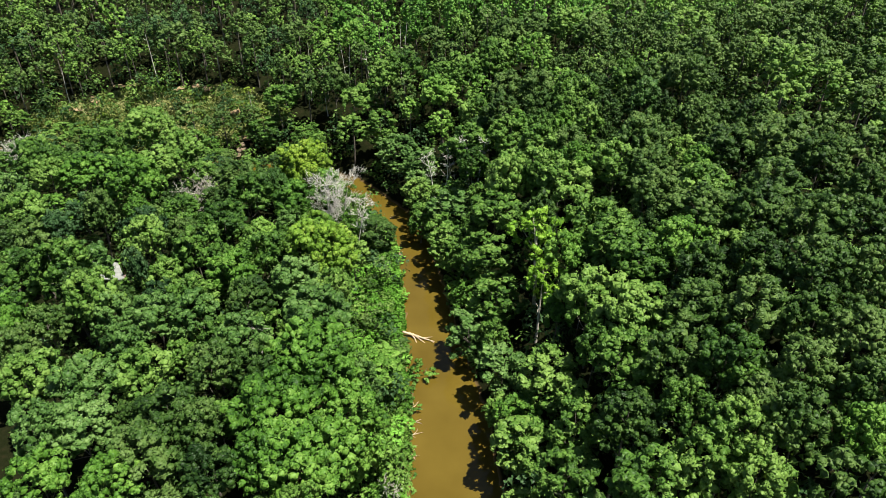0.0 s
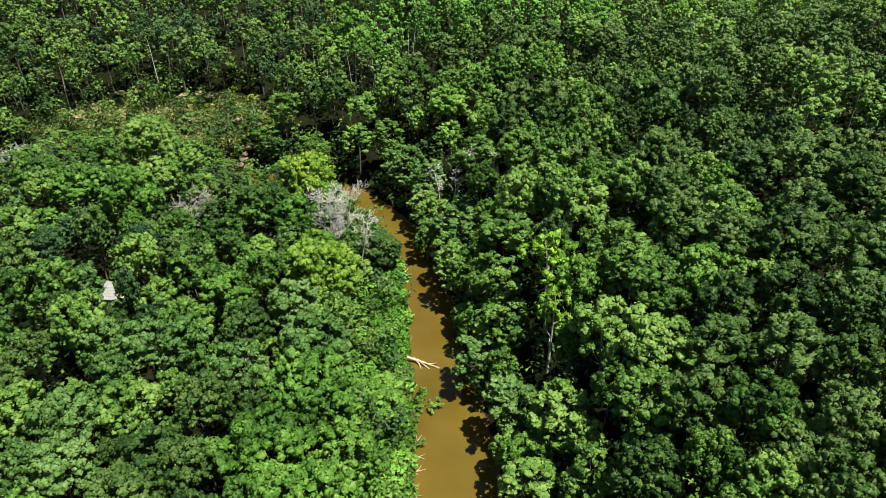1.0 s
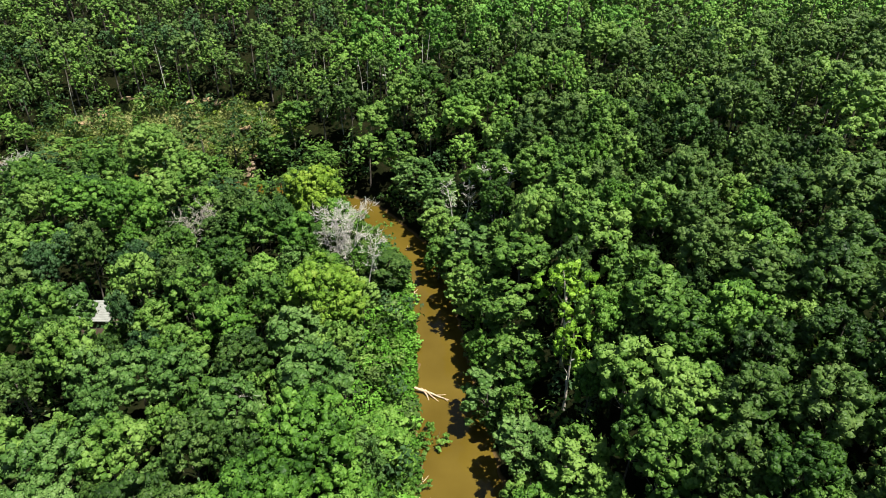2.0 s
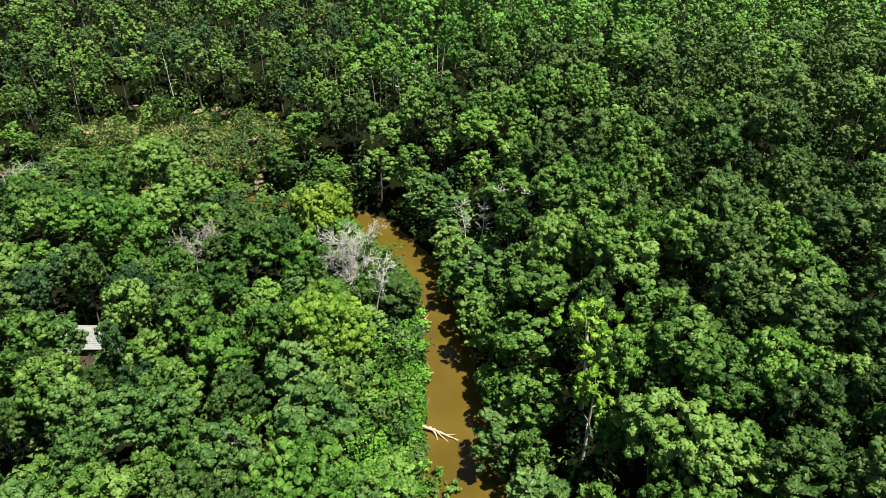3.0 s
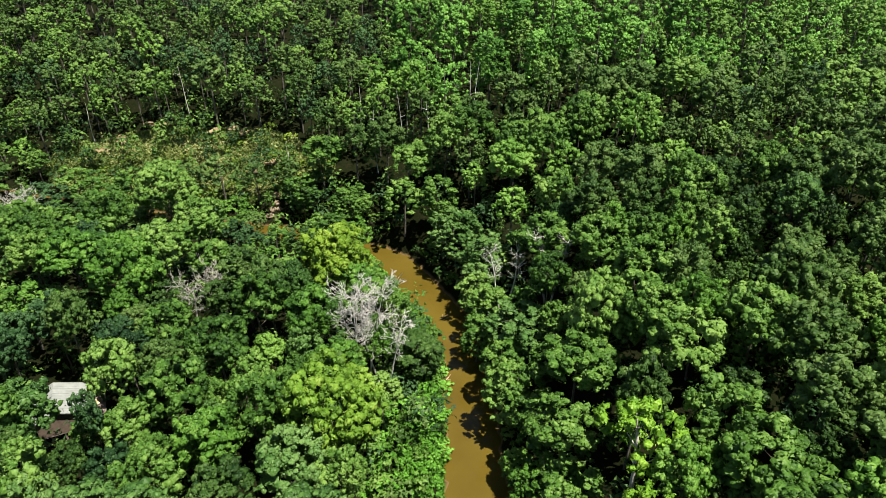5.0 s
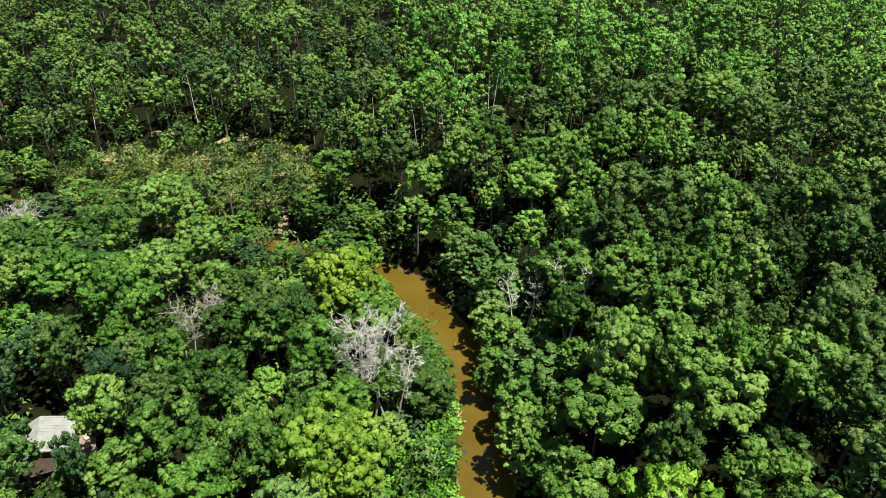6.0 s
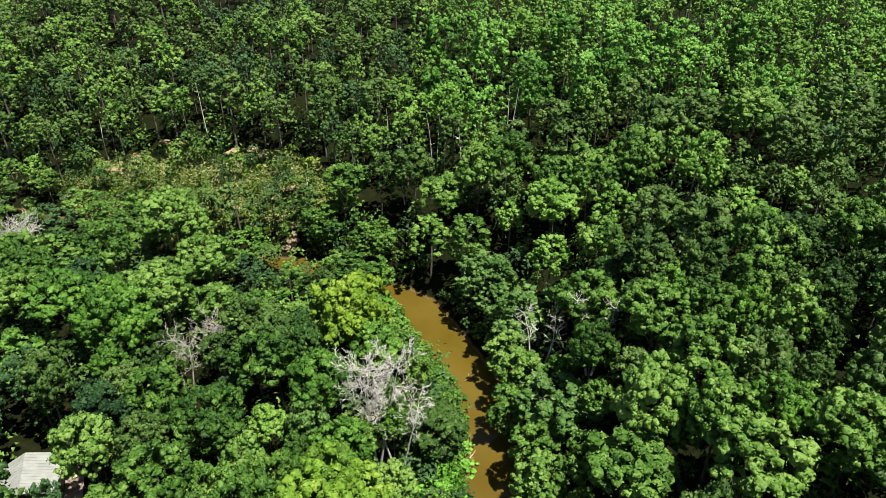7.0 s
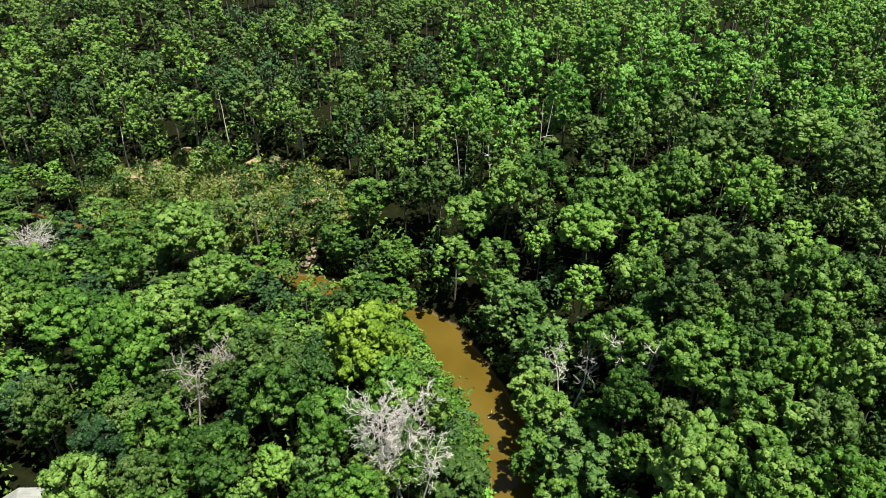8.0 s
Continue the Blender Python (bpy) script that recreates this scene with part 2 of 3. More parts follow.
def sprays(centres, normals, size, loose=0.3):
    """Leaf sprays: pointed blades at the centres, lying roughly across the normals."""
    n = len(centres)
    normals = unit(unit(normals) + rng.normal(0, loose, (n, 3)))
    side = unit(np.cross(normals, rng.normal(0, 1, (n, 3))))
    along = np.cross(normals, side)
    s = size * rng.uniform(0.6, 1.35, (n, 1))
    tip = centres + along * s * 0.7
    left, right = centres - along * s * 0.35 + side * s * 0.46, centres - along * s * 0.35 - side * s * 0.46
    return np.stack([tip, left, right], 1).reshape(-1, 3), np.arange(3 * n).reshape(-1, 3)


def clumps(centres, axes, radii, sides):
    """Leaf clumps: small uneven domes, open below, with the axes as their crowns."""
    n = len(centres)
    side = unit(np.cross(axes, rng.normal(0, 1, (n, 3))))
    other = np.cross(axes, side)
    rows = [axes[:, None, :]]
    for polar, turn in ((0.85, 0.0), (1.85, 0.5)):
        a = 2 * math.pi * (np.arange(sides) + turn)[None, :, None] / sides
        rows.append(math.cos(polar) * axes[:, None, :] + math.sin(polar) * (np.cos(a) * side[:, None, :] + np.sin(a) * other[:, None, :]))
    v = np.concatenate(rows, 1)
    v = v * radii[:, None, None] * rng.uniform(0.6, 1.3, (n, 2 * sides + 1, 1)) * np.array([1, 1, 0.8])
    tris = []
    for k in range(sides):
        j = (k + 1) % sides
        a, b, c, d = 1 + k, 1 + j, 1 + sides + k, 1 + sides + j
        tris += [(0, a, b), (a, c, b), (b, c, d)]
    step = (2 * sides + 1) * np.arange(n)[:, None, None]
    return (v + centres[:, None, :]).reshape(-1, 3), (np.array(tris)[None] + step).reshape(-1, 3)


def crown(R, H, lobes, bunches, leaves, kind, size, sides=4, core=40):
    """A crown of radius R and height H, its foot at z = 0: limbs carry lobes, lobes carry clumps, and loose sprays of leaves break each clump's outline.
    Gives corners, triangles and which of the triangles are smooth."""
    centres, axes, radii = [], [], []
    gold = math.pi * (3 - math.sqrt(5))
    half = np.array([R, R, H * 0.5])
    up = np.array([0, 0, 1.0])
    for i in range(lobes):
        f = (i + 0.5) / lobes
        z = 1 - 1.5 * f if kind != "tall" else 1 - 1.9 * f
        rad, a = math.sqrt(max(0.0, 1 - z * z)), i * gold + rng.normal(0, 0.3)
        d = np.array([math.cos(a) * rad, math.sin(a) * rad, z])
        c = d * rng.uniform(0.5, 0.82) * half + np.array([0, 0, H * 0.5])
        lr = R * rng.uniform(0.24, 0.4) * (1.0 if kind != "tall" else 0.9)
        b = unit(unit(rng.normal(0, 1, (bunches, 3))) + 0.7 * d + 0.4 * up)
        centres.append(c + b * lr * rng.uniform(0.45, 0.95, (bunches, 1)))
        axes.append(unit(b + 0.5 * up))
        radii.append((0.35 * lr + 0.02 * R) * rng.uniform(0.62, 1.15, bunches) * (0.8 if R > 6 else 1.0))
    centres, axes, radii = np.concatenate(centres), np.concatenate(axes), np.concatenate(radii)
    cv, cq = clumps(centres, axes, radii, sides)
    n = len(centres)
    q = unit(rng.normal(0, 1, (n, leaves, 3)) + 0.7 * axes[:, None, :])
    pts = (centres[:, None, :] + q * radii[:, None, None] * rng.uniform(0.9, 1.4, (n, leaves, 1))).reshape(-1, 3)
    lv, lq = sprays(pts, (q + 0.5 * axes[:, None, :]).reshape(-1, 3), size)
    inner = unit(rng.normal(0, 1, (core, 3)) + np.array([0, 0, 0.3]))
    iv, iq = sprays(inner * rng.uniform(0.3, 0.5, (core, 1)) * half + np.array([0, 0, H * 0.5]), inner, R * 0.2)
    verts = np.concatenate([cv, lv, iv])
    tris = np.concatenate([cq, lq + len(cv), iq + len(cv) + len(lv)])
    return verts, tris, np.arange(len(tris)) < len(cq)


def tubes(paths, sides=6):
    """Tapered tubes as quads: each path is a list of (point, radius)."""
    verts, quads, base = [], [], 0
    for path in paths:
        P = np.array([p for p, r in path], float)
        for k, (p, r) in enumerate(path):
            t = unit(P[min(k + 1, len(P) - 1)] - P[max(k - 1, 0)])
            u = unit(np.cross(t, (0.31, 0.2, 0.93) if abs(t[2]) < 0.9 else (1, 0.1, 0)))
            w = np.cross(t, u)
            for s in range(sides):
                a = 2 * math.pi * s / sides
                verts.append(P[k] + r * (math.cos(a) * u + math.sin(a) * w))
        for k in range(len(path) - 1):
            for s in range(sides):
                a, b = base + k * sides + s, base + k * sides + (s + 1) % sides
                quads.append((a, b, b + sides, a + sides))
        base += len(path) * sides
    return np.array(verts), np.array(quads)


def bough(start, way, length, radius, steps=4, wander=0.18, rise=0.06):
    p, w, out = np.array(start, float), unit(np.array(way, float)), []
    for k in range(steps + 1):
        out.append((p.copy(), radius * (1 - 0.82 * k / steps)))
        w = unit(w + rng.normal(0, wander, 3) + np.array([0, 0, rise]))
        p = p + w * length / steps
    return out


def trunk_paths(R, crown_foot, H, thick, limbs):
    trunk = bough((0, 0, -0.8), (0, 0, 1), crown_foot + 0.75 * H + 0.8, thick, 6, 0.035, 0.1)
    paths = [trunk]
    for i in range(limbs):
        p, r = trunk[3 + i % 3]
        a = 2.4 * i + rng.uniform(-0.4, 0.4)
        paths.append(bough(p, (math.cos(a), math.sin(a), 0.75), R * rng.uniform(0.7, 0.95), r * 0.55, 4))
    return paths


def mesh_of(name, verts, quads, mat, smooth=None):
    me = bpy.data.meshes.new(name)
    fill(me, verts, quads, [mat], None, smooth)
    return me


TREE_R, TREE_TOP = 4.8, 20.0
SHAPES = {
    # kind: leaf, crown height over radius, lobes, bunches, sprays, spray size, outline, trunk radius
    "oak": ("oak", 2.1, 27, 10, 6, 0.3, "round", 0.3),
    "maple": ("maple", 2.2, 27, 10, 6, 0.3, "round", 0.26),
    "silver": ("silver", 2.3, 27, 10, 6, 0.29, "round", 0.26),
    "box_elder": ("box_elder", 2.1, 27, 10, 6, 0.3, "round", 0.24),
    "sycamore": ("sycamore", 2.2, 27, 10, 6, 0.3, "round", 0.34),
    "poplar": ("poplar", 3.2, 32, 8, 6, 0.3, "tall", 0.3),
    "holly": ("holly", 2.1, 27, 10, 6, 0.28, "round", 0.22),
    "elm": ("elm", 2.1, 27, 10, 6, 0.3, "round", 0.3),
    "vine": ("vine", 2.6, 15, 6, 8, 0.3, "round", 0.42),
}
LABELS = {
    "oak": ("dark green oak with a dense clumped crown in the forest", "oak"),
    "maple": ("mid green broadleaf maple standing in closed forest", "maple"),
    "silver": ("grey-green silver maple with pale shimmering leaves", "silver maple"),
    "box_elder": ("bright green leafy box elder near the riverbank", "box elder"),
    "sycamore": ("large yellow-green sycamore with a pale trunk", "sycamore"),
    "elm": ("broad yellow-green elm by the river bend", "elm"),
    "poplar": ("tall light green tulip poplar on the hillside", "poplar"),
    "holly": ("low very dark green broadleaf tree under taller ones", "tree"),
    "vine": ("vine-covered tree with sparse lime leaves and pale bare trunk", "tree"),
}
PROTOTYPES = {}


def prototype(kind, variant, deep, big):
    """Meshes of one tree of a kind, TREE_TOP high: crown and trunk. deep: leafed down to the bank; big: a broad crown."""
    key = (kind, variant, deep, big)
    if key not in PROTOTYPES:
        leaf, tall, lobes, bunches, leaves, size, outline, thick = SHAPES[kind]
        R = TREE_R * (1.5 if big else 1.0)
        H = min(R * tall * (1.65 if deep else 0.8 if big else 1.0), TREE_TOP - 1.5)
        foot = TREE_TOP - H
        lobes = int(lobes * (1.8 if big else 1.2 if deep else 1))
        v, q, smooth = crown(R, H, lobes, bunches, leaves, "tall" if deep else outline, size)
        v = v + np.array([0, 0, foot - 0.2])
        bark = PALE_BARK if kind in ("sycamore", "vine") else BARK
        tv, tq = tubes(trunk_paths(R, foot, H, thick, 6), 5)
        PROTOTYPES[key] = (mesh_of(kind + "_crown", v, q, LEAF[leaf], smooth), mesh_of(kind + "_trunk", tv, tq, bark))
    return PROTOTYPES[key]


PLACED = np.zeros((6000, 3))
COUNT = [0]


def place(x, y, r):
    PLACED[COUNT[0]] = (x, y, r)
    COUNT[0] += 1



def tree(kind, x, y, radius, top):
    """A tree with its crown's radius and its height, standing on the ground."""
    big = radius > 5.9
    foliage, trunk = prototype(kind, int(rng.integers(3)), bool(float(bank(x, y)[0]) < 9), big)
    name = kind + "_tree"
    base = new(name)
    base.empty_display_size = 0.5
    label, category = LABELS[kind]
    tagged(base, label, category, group=kind.replace("_", " ") + " trees")
    part("trunk", trunk, base)
    part("crown", foliage, base)
    z = float(height(x, y))
    k = radius / TREE_R / (1.5 if big else 1.0)
    base.matrix_world = Matrix.LocRotScale((x, y, z), Euler((rng.normal(0, 0.03), rng.normal(0, 0.03), rng.uniform(0, 6.28))), (k * rng.uniform(0.94, 1.06), k * rng.uniform(0.94, 1.06), top / TREE_TOP))
    return base


# crowns that stand out: x, y, radius, height
STANDS = []
STANDS.append(("maple", [
    (-87, 117, 5.2, 20), (-75, 97, 5.0, 20), (-67, 95, 4.8, 24), (-48, 107, 4.8, 20), (-101, 147, 6.2, 20), (-89, 158, 5.1, 20),
    (-84, 172, 7.0, 21), (-67, 157, 5.8, 20), (-35, 106, 4.8, 20), (-44, 131, 5.0, 20), (-46, 118, 5.2, 20),
    (-60, 71, 4.5, 19), (-45, 72, 4.5, 19), (12, 66, 5.2, 16), (18, 64, 4.3, 16), (24, 83, 5.7, 20), (29, 96, 5.7, 20),
    (11, 119, 5.8, 17), (5.5, 151.5, 5.6, 18), (20, 132, 5.5, 20), (33, 118, 5.0, 20), (45, 103, 4.9, 20),
]))
STANDS.append(("maple", [
    (32, 88, 5.4, 20), (25, 68, 5.0, 20), (36, 63, 4.3, 20), (30, 58, 3.4, 19), (34, 53, 3.8, 19), (30, 50, 3.8, 19), (17, 57, 4.7, 16), (24, 50, 4.8, 20), (34, 46, 3.6, 19), (-69, 145, 5.7, 20),
]))
STANDS.append(("oak", [
    (53, 114, 5.2, 20), (61, 111, 5.6, 20), (55, 99, 5.6, 20), (65, 103, 4.8, 20), (66, 93, 4.4, 20), (42, 94, 5.5, 20),
    (49, 89, 5.3, 20), (39, 81, 4.6, 20), (45, 79, 4.8, 20), (51, 74, 4.6, 20), (42, 70, 4.9, 20), (47, 66, 3.9, 19),
    (51, 62, 4.1, 19), (49, 55, 3.8, 19),
]))
STANDS.append(("maple", [
    (-93, 138, 4.2, 19), (-96, 144, 4.4, 19), (-56, 121, 4.5, 19), (-41.5, 184, 6.2, 12), (-7, 152, 4.6, 15), (-4, 145, 4.3, 16),
    (7, 140, 3.8, 18), (15, 143, 4.8, 20), (23, 143, 4.0, 19), (29, 149, 3.7, 19), (32, 140, 3.7, 19), (33, 152, 3.7, 19),
    (29, 157, 4.4, 20), (7, 166, 4.6, 19), (5, 184, 6.2, 20), (13, 186, 6.2, 20), (-2, 185, 5.3, 20), (35, 197, 5.7, 20),
    (-13, 194, 5.2, 20), (-19, 190, 5.2, 20), (-19, 177, 4.9, 16), (-27, 188, 5.3, 16), (-51, 192, 5.6, 16), (-55, 186, 4.9, 15),
]))
STANDS.append(("holly", [
    (-61, 116, 4.2, 18), (-78, 112, 3.6, 18),
]))
STANDS.append(("box_elder", [
    (-39, 99, 4.6, 20), (-72, 135, 7.0, 21), (-84, 138, 5.9, 20), (-42, 52, 4.1, 19), (-50, 53, 4.1, 19), (-21, 76, 7.7, 21),
    (-24, 66, 6.3, 20), (-13, 67, 6.3, 20), (-17, 58, 6.6, 20), (-24, 58, 4.4, 19), (-11, 85, 4.8, 11), (11, 73, 3.8, 15),
    (47, 113, 3.7, 19), (38, 88, 4.4, 20), (45, 49, 3.0, 19), (-34, 130, 5.1, 20), (17, 147, 3.5, 19),
    (26, 140, 2.8, 19), (-1, 176, 5.5, 20),
]))
STANDS.append(("oak", [
    (-17, 131, 5.5, 11), (-34, 91, 4.4, 19), (-39, 64, 4.6, 19), (-38, 57, 5.0, 19), (-30, 55, 4.2, 19), (-35, 74, 4.2, 19),
    (-29, 74, 3.8, 19),
    (41, 126, 6.3, 20), (39, 113, 5.3, 20), (37, 103, 4.5, 20), (54, 84, 5.0, 20),
    (60, 82, 4.9, 20), (57, 71, 3.7, 19), (35, 73, 5.1, 20), (31, 65, 4.4, 19), (23, 58, 4.6, 20),
]))
STANDS.append(("oak", [
    (-45, 137, 4.7, 19), (-51, 140, 4.0, 19), (-73, 119, 3.4, 19), (22, 152, 4.3, 20), (15, 157, 5.0, 20),
    (27, 130, 3.7, 19), (23, 163, 5.1, 20), (15, 169, 5.5, 20), (18, 198, 6.0, 20), (25, 199, 5.9, 20), (40, 185, 5.2, 20),
    (-34, 192, 4.8, 19),
]))
STANDS.append(("silver", [
    (-27, 97, 5.1, 20), (-22, 88, 5.7, 20), (-43, 87, 4.7, 19), (-49, 86, 4.6, 19), (-57, 86, 4.2, 19), (-51, 78, 3.5, 19),
    (-52, 69, 4.8, 20), (-50, 62, 4.5, 19), (-55, 61, 3.7, 19), (5, 95, 5.1, 16), (10, 83, 5.1, 16), (2, 136, 5.8, 16),
    (-40, 138, 3.4, 19),
]))
STANDS.append(("poplar", [
    (40, 202, 5.7, 24), (-10, 217, 5.3, 24), (2, 215, 4.6, 24), (9, 217, 4.9, 24), (-37, 241, 5.5, 24), (-33, 218, 5.3, 24),
    (23, 230, 5.7, 24), (13, 230, 5.2, 24), (-5, 242, 5.9, 24), (-23, 236, 5.6, 24), (42, 238, 5.8, 24),
]))
STANDS.append(("maple", [
    (16, 76, 5.6, 16), (10, 99, 5.2, 16), (9, 109, 5.5, 16), (2, 122, 6.0, 16), (23, 115, 5.5, 20), (14, 127, 6.0, 20), (-6, 139, 4.1, 16), (29, 76, 5.3, 20),
]))
STANDS.append(("elm", [(-35, 146, 7.5, 22)]))
STANDS.append(("oak", [(44, 59, 4.0, 19), (40, 51, 4.0, 19)]))
STANDS.append(("silver", [(-14, 169, 6.9, 16), (-7, 159, 6.6, 16)]))
for kind, rows in STANDS:
    for x, y, radius, top in rows:
        d, side = bank(x, y)
        if side > 0 and d < 6:
            top *= 0.82
        place(x, y, radius)
        tree(kind, x, y, radius, top)

# the trees that stand alone in look
for kind, x, y, radius, top in (("sycamore", -24, 108, 7.6, 23), ("vine", 17.6, 101.5, 5.4, 23.5), ("vine", 17, 92.5, 3.6, 19), ("maple", -58, 88.5, 4.6, 22), ("oak", -63.5, 91.5, 3.8, 20), ("silver", -66.2, 98.3, 4.7, 21), ("holly", -58.2, 101.6, 2.2, 18), ("maple", -42.5, 171, 4.8, 11), ("box_elder", -37.5, 171.5, 4.0, 10.5), ("maple", -47.5, 173.5, 3.6, 9.5), ("box_elder", -27, 119.5, 4.2, 17), ("maple", -19.5, 117.5, 3.4, 13), ("maple", -26.5, 123, 3.0, 14.5), ("box_elder", -22, 127, 2.6, 14), ("maple", -61.5, 103.5, 2.6, 9), ("holly", -84, 117.5, 4.0, 17), ("oak", -80.5, 108, 4.2, 18), ("holly", -77, 121, 3.8, 17), ("oak", -88, 109, 4.4, 18), ("oak", 40.5, 103.5, 3.6, 16), ("oak", 27.0, 95.0, 3.4, 15)):
    place(x, y, radius)
    tree(kind, x, y, radius, top)
# ground kept free of other trees: dead trees, cabin
KEPT_FREE = [(-25, 127, 4), (-27.5, 81, 2), (-59.5, 138.5, 3), (-58.5, 129.5, 3), (14, 94.5, 2.6), (-120, 167, 3), (-70, 109, 6.5), (-67.5, 103, 3.2), (-75.5, 94.5, 3), (-62, 79, 2.4), (-1, 148.5, 3.2), (7.5, 148, 2), (-24, 198, 2), (-37, 197, 2), (-57.5, 173.5, 4)]


def region(x, y):
    """Which kinds grow there, with their weights."""
    d, side = bank(x, y)
    if side > 0:
        if y > 205 and x > -45:
            return ("poplar", "maple", "box_elder", "oak"), (0.58, 0.2, 0.14, 0.08)
        if y > 185:
            return ("oak", "maple", "holly", "box_elder"), (0.6, 0.22, 0.13, 0.05)
        return ("oak", "maple", "box_elder", "silver"), ((0.75, 0.2, 0.04, 0.01) if x > 30 else (0.12, 0.5, 0.26, 0.12))
    return ("maple", "box_elder", "silver", "oak", "holly"), ((0.34, 0.05, 0.05, 0.36, 0.2) if x < -45 else (0.4, 0.2, 0.15, 0.17, 0.08))


def clear_of(x, y, r, tight):
    P = PLACED[:COUNT[0]]
    return (np.hypot(P[:, 0] - x, P[:, 1] - y) > tight * (P[:, 2] + r)).all()


def open_slope(x, y):
    return ((x + 93) / 40) ** 2 + ((y - 198) / 11.5) ** 2 < 1


def sow(x0, x1, y0, y1, tries, small, large, tight):
    """Places for trees between those that stand already."""
    spots = []
    for _ in range(tries):
        x, y, r = rng.uniform(x0, x1), rng.uniform(y0, y1), rng.uniform(small, large)
        if x < -55 - 0.92 * max(0.0, y - 60) or x > 58 + 0.7 * max(0.0, y - 55):
            continue
        if not clear_of(x, y, r, tight):
            continue
        d, side = bank(x, y)
        if d < (0.4 if side > 0 else (9.0 if 88 < y < 142 else 4.0) + 0.9 * r if x > -36 and y < 168 else 1.5) or open_slope(x, y):
            continue
        if any(math.hypot(x - a, y - b) < c + 0.6 * r for a, b, c in KEPT_FREE):
            continue
        kinds, weights = region(x, y)
        kind = kinds[int(rng.choice(len(kinds), p=weights))]
        if kind == "holly":
            r *= 0.8
        top = (r * 3.0 + rng.uniform(3.0, 8.5)) * (1.15 if kind == "poplar" else 1.0)
        if side < 0 and y > 125:
            top *= 0.52 if y > 150 else 0.8
        if side > 0 and d < 8:
            top *= 0.75
        place(x, y, r)
        spots.append((kind, x, y, r, top))
    return spots


for kind, x, y, r, top in sow(-72, 62, 50, 158, 9000, 2.6, 5.2, 0.7):
    tree(kind, x, y, r, top)

# ---- the woods beyond: past counting ----
FAR_SHAPES = {}


def far_shape(kind, variant, fine):
    key = (kind, variant, fine)
    if key not in FAR_SHAPES:
        leaf, tall, lobes, bunches, leaves, size, outline, thick = SHAPES[kind]
        H = min(TREE_R * tall * 1.25, TREE_TOP - 2)
        v, q, smooth = crown(TREE_R, H, 22 if fine else 20, 6 if fine else 5, 3 if fine else 2, outline, 0.38 if fine else 0.44, 4, 20)
        v = v + np.array([0, 0, TREE_TOP - H - 0.2])
        tv, tq = tubes([[((0, 0, -1), thick), ((0.2, 0, TREE_TOP * 0.45), thick * 0.8), ((0, 0.2, TREE_TOP * 0.85), thick * 0.2)]], 5)
        FAR_SHAPES[key] = (v, q, smooth, tv, tq)
    return FAR_SHAPES[key]


def woods(name, spots, label):
    """Many trees in one mesh of stuff, each kind with its own leaves."""
    kinds = sorted({s[0] for s in spots})
    verts, quads, slots, soft, base = [], {3: [], 4: []}, {3: [], 4: []}, {3: [], 4: []}, 0
    for kind, x, y, r, top in spots:
        v, q, smooth, tv, tq = far_shape(kind, int(rng.integers(4)), y < 195)
        a, k, h = rng.uniform(0, 6.28), r / TREE_R, top / TREE_TOP
        m = np.array([[math.cos(a) * k, -math.sin(a) * k, 0], [math.sin(a) * k, math.cos(a) * k, 0], [0, 0, h]])
        z = float(height(x, y))
        for vv, qq, slot, even in ((v, q, kinds.index(kind), smooth), (tv, tq, len(kinds), np.ones(len(tq), bool))):
            verts.append(vv @ m.T + np.array([x, y, z]))
            quads[qq.shape[1]].append(qq + base)
            slots[qq.shape[1]].append(np.full(len(qq), slot))
            soft[qq.shape[1]].append(even)
            base += len(vv)
    me = bpy.data.meshes.new(name)
    fill(me, np.concatenate(verts), [np.concatenate(quads[3]), np.concatenate(quads[4])], [LEAF[SHAPES[k][0]] for k in kinds] + [BARK], np.concatenate(slots[3] + slots[4]), np.concatenate(soft[3] + soft[4]))
    return tagged(new(name, me), label, "forest", kind="stuff")


beyond = sow(-215, 180, 38, 306, 24000, 3.3, 5.9, 0.76)
on_hill = [s for s in beyond if bank(s[1], s[2])[1] > 0]
on_plain = [s for s in beyond if bank(s[1], s[2])[1] < 0]
woods("hillside_woods", on_hill, "closed broadleaf forest of mixed greens climbing the hillside")
woods("floodplain_woods", on_plain, "mixed green broadleaf forest on the flat inside the bend")


# ---- under the trees ----
def understory():
    """Saplings and bushes between the trunks, one sheet of stuff."""
    verts, quads, slots, base = [], [], [], 0
    mats = [LEAF["oak"], LEAF["holly"], LEAF["maple"]]
    for _ in range(2800):
        x, y = rng.uniform(-180, 120), rng.uniform(42, 250)
        if x < -50 - 0.92 * max(0.0, y - 60) or x > 56 + 0.7 * max(0.0, y - 55):
            continue
        d, side = bank(x, y)
        if d < 1.0 or math.hypot(x + 69.5, y - 109) < 6.5:
            continue
        r = rng.uniform(1.6, 3.2)
        n = 52
        q = unit(rng.normal(0, 1, (n, 3)) + np.array([0, 0, 0.6]))
        pts = q * r * rng.uniform(0.7, 1.05, (n, 1)) * np.array([1, 1, 1.3]) + np.array([x, y, float(height(x, y)) + r * 1.2 + rng.uniform(0, 2.5)])
        v, f = sprays(pts, q + np.array([0, 0, 0.5]), 0.75)
        verts.append(v)
        quads.append(f + base)
        slots.append(np.full(n, int(rng.integers(3))))
        base += len(v)
    me = bpy.data.meshes.new("understory")
    fill(me, np.concatenate(verts), np.concatenate(quads), mats, np.concatenate(slots))
    return tagged(new("understory", me), "dense green saplings and bushes under the forest canopy", "undergrowth", kind="stuff")


understory()

SHRUB_SHAPES = {}


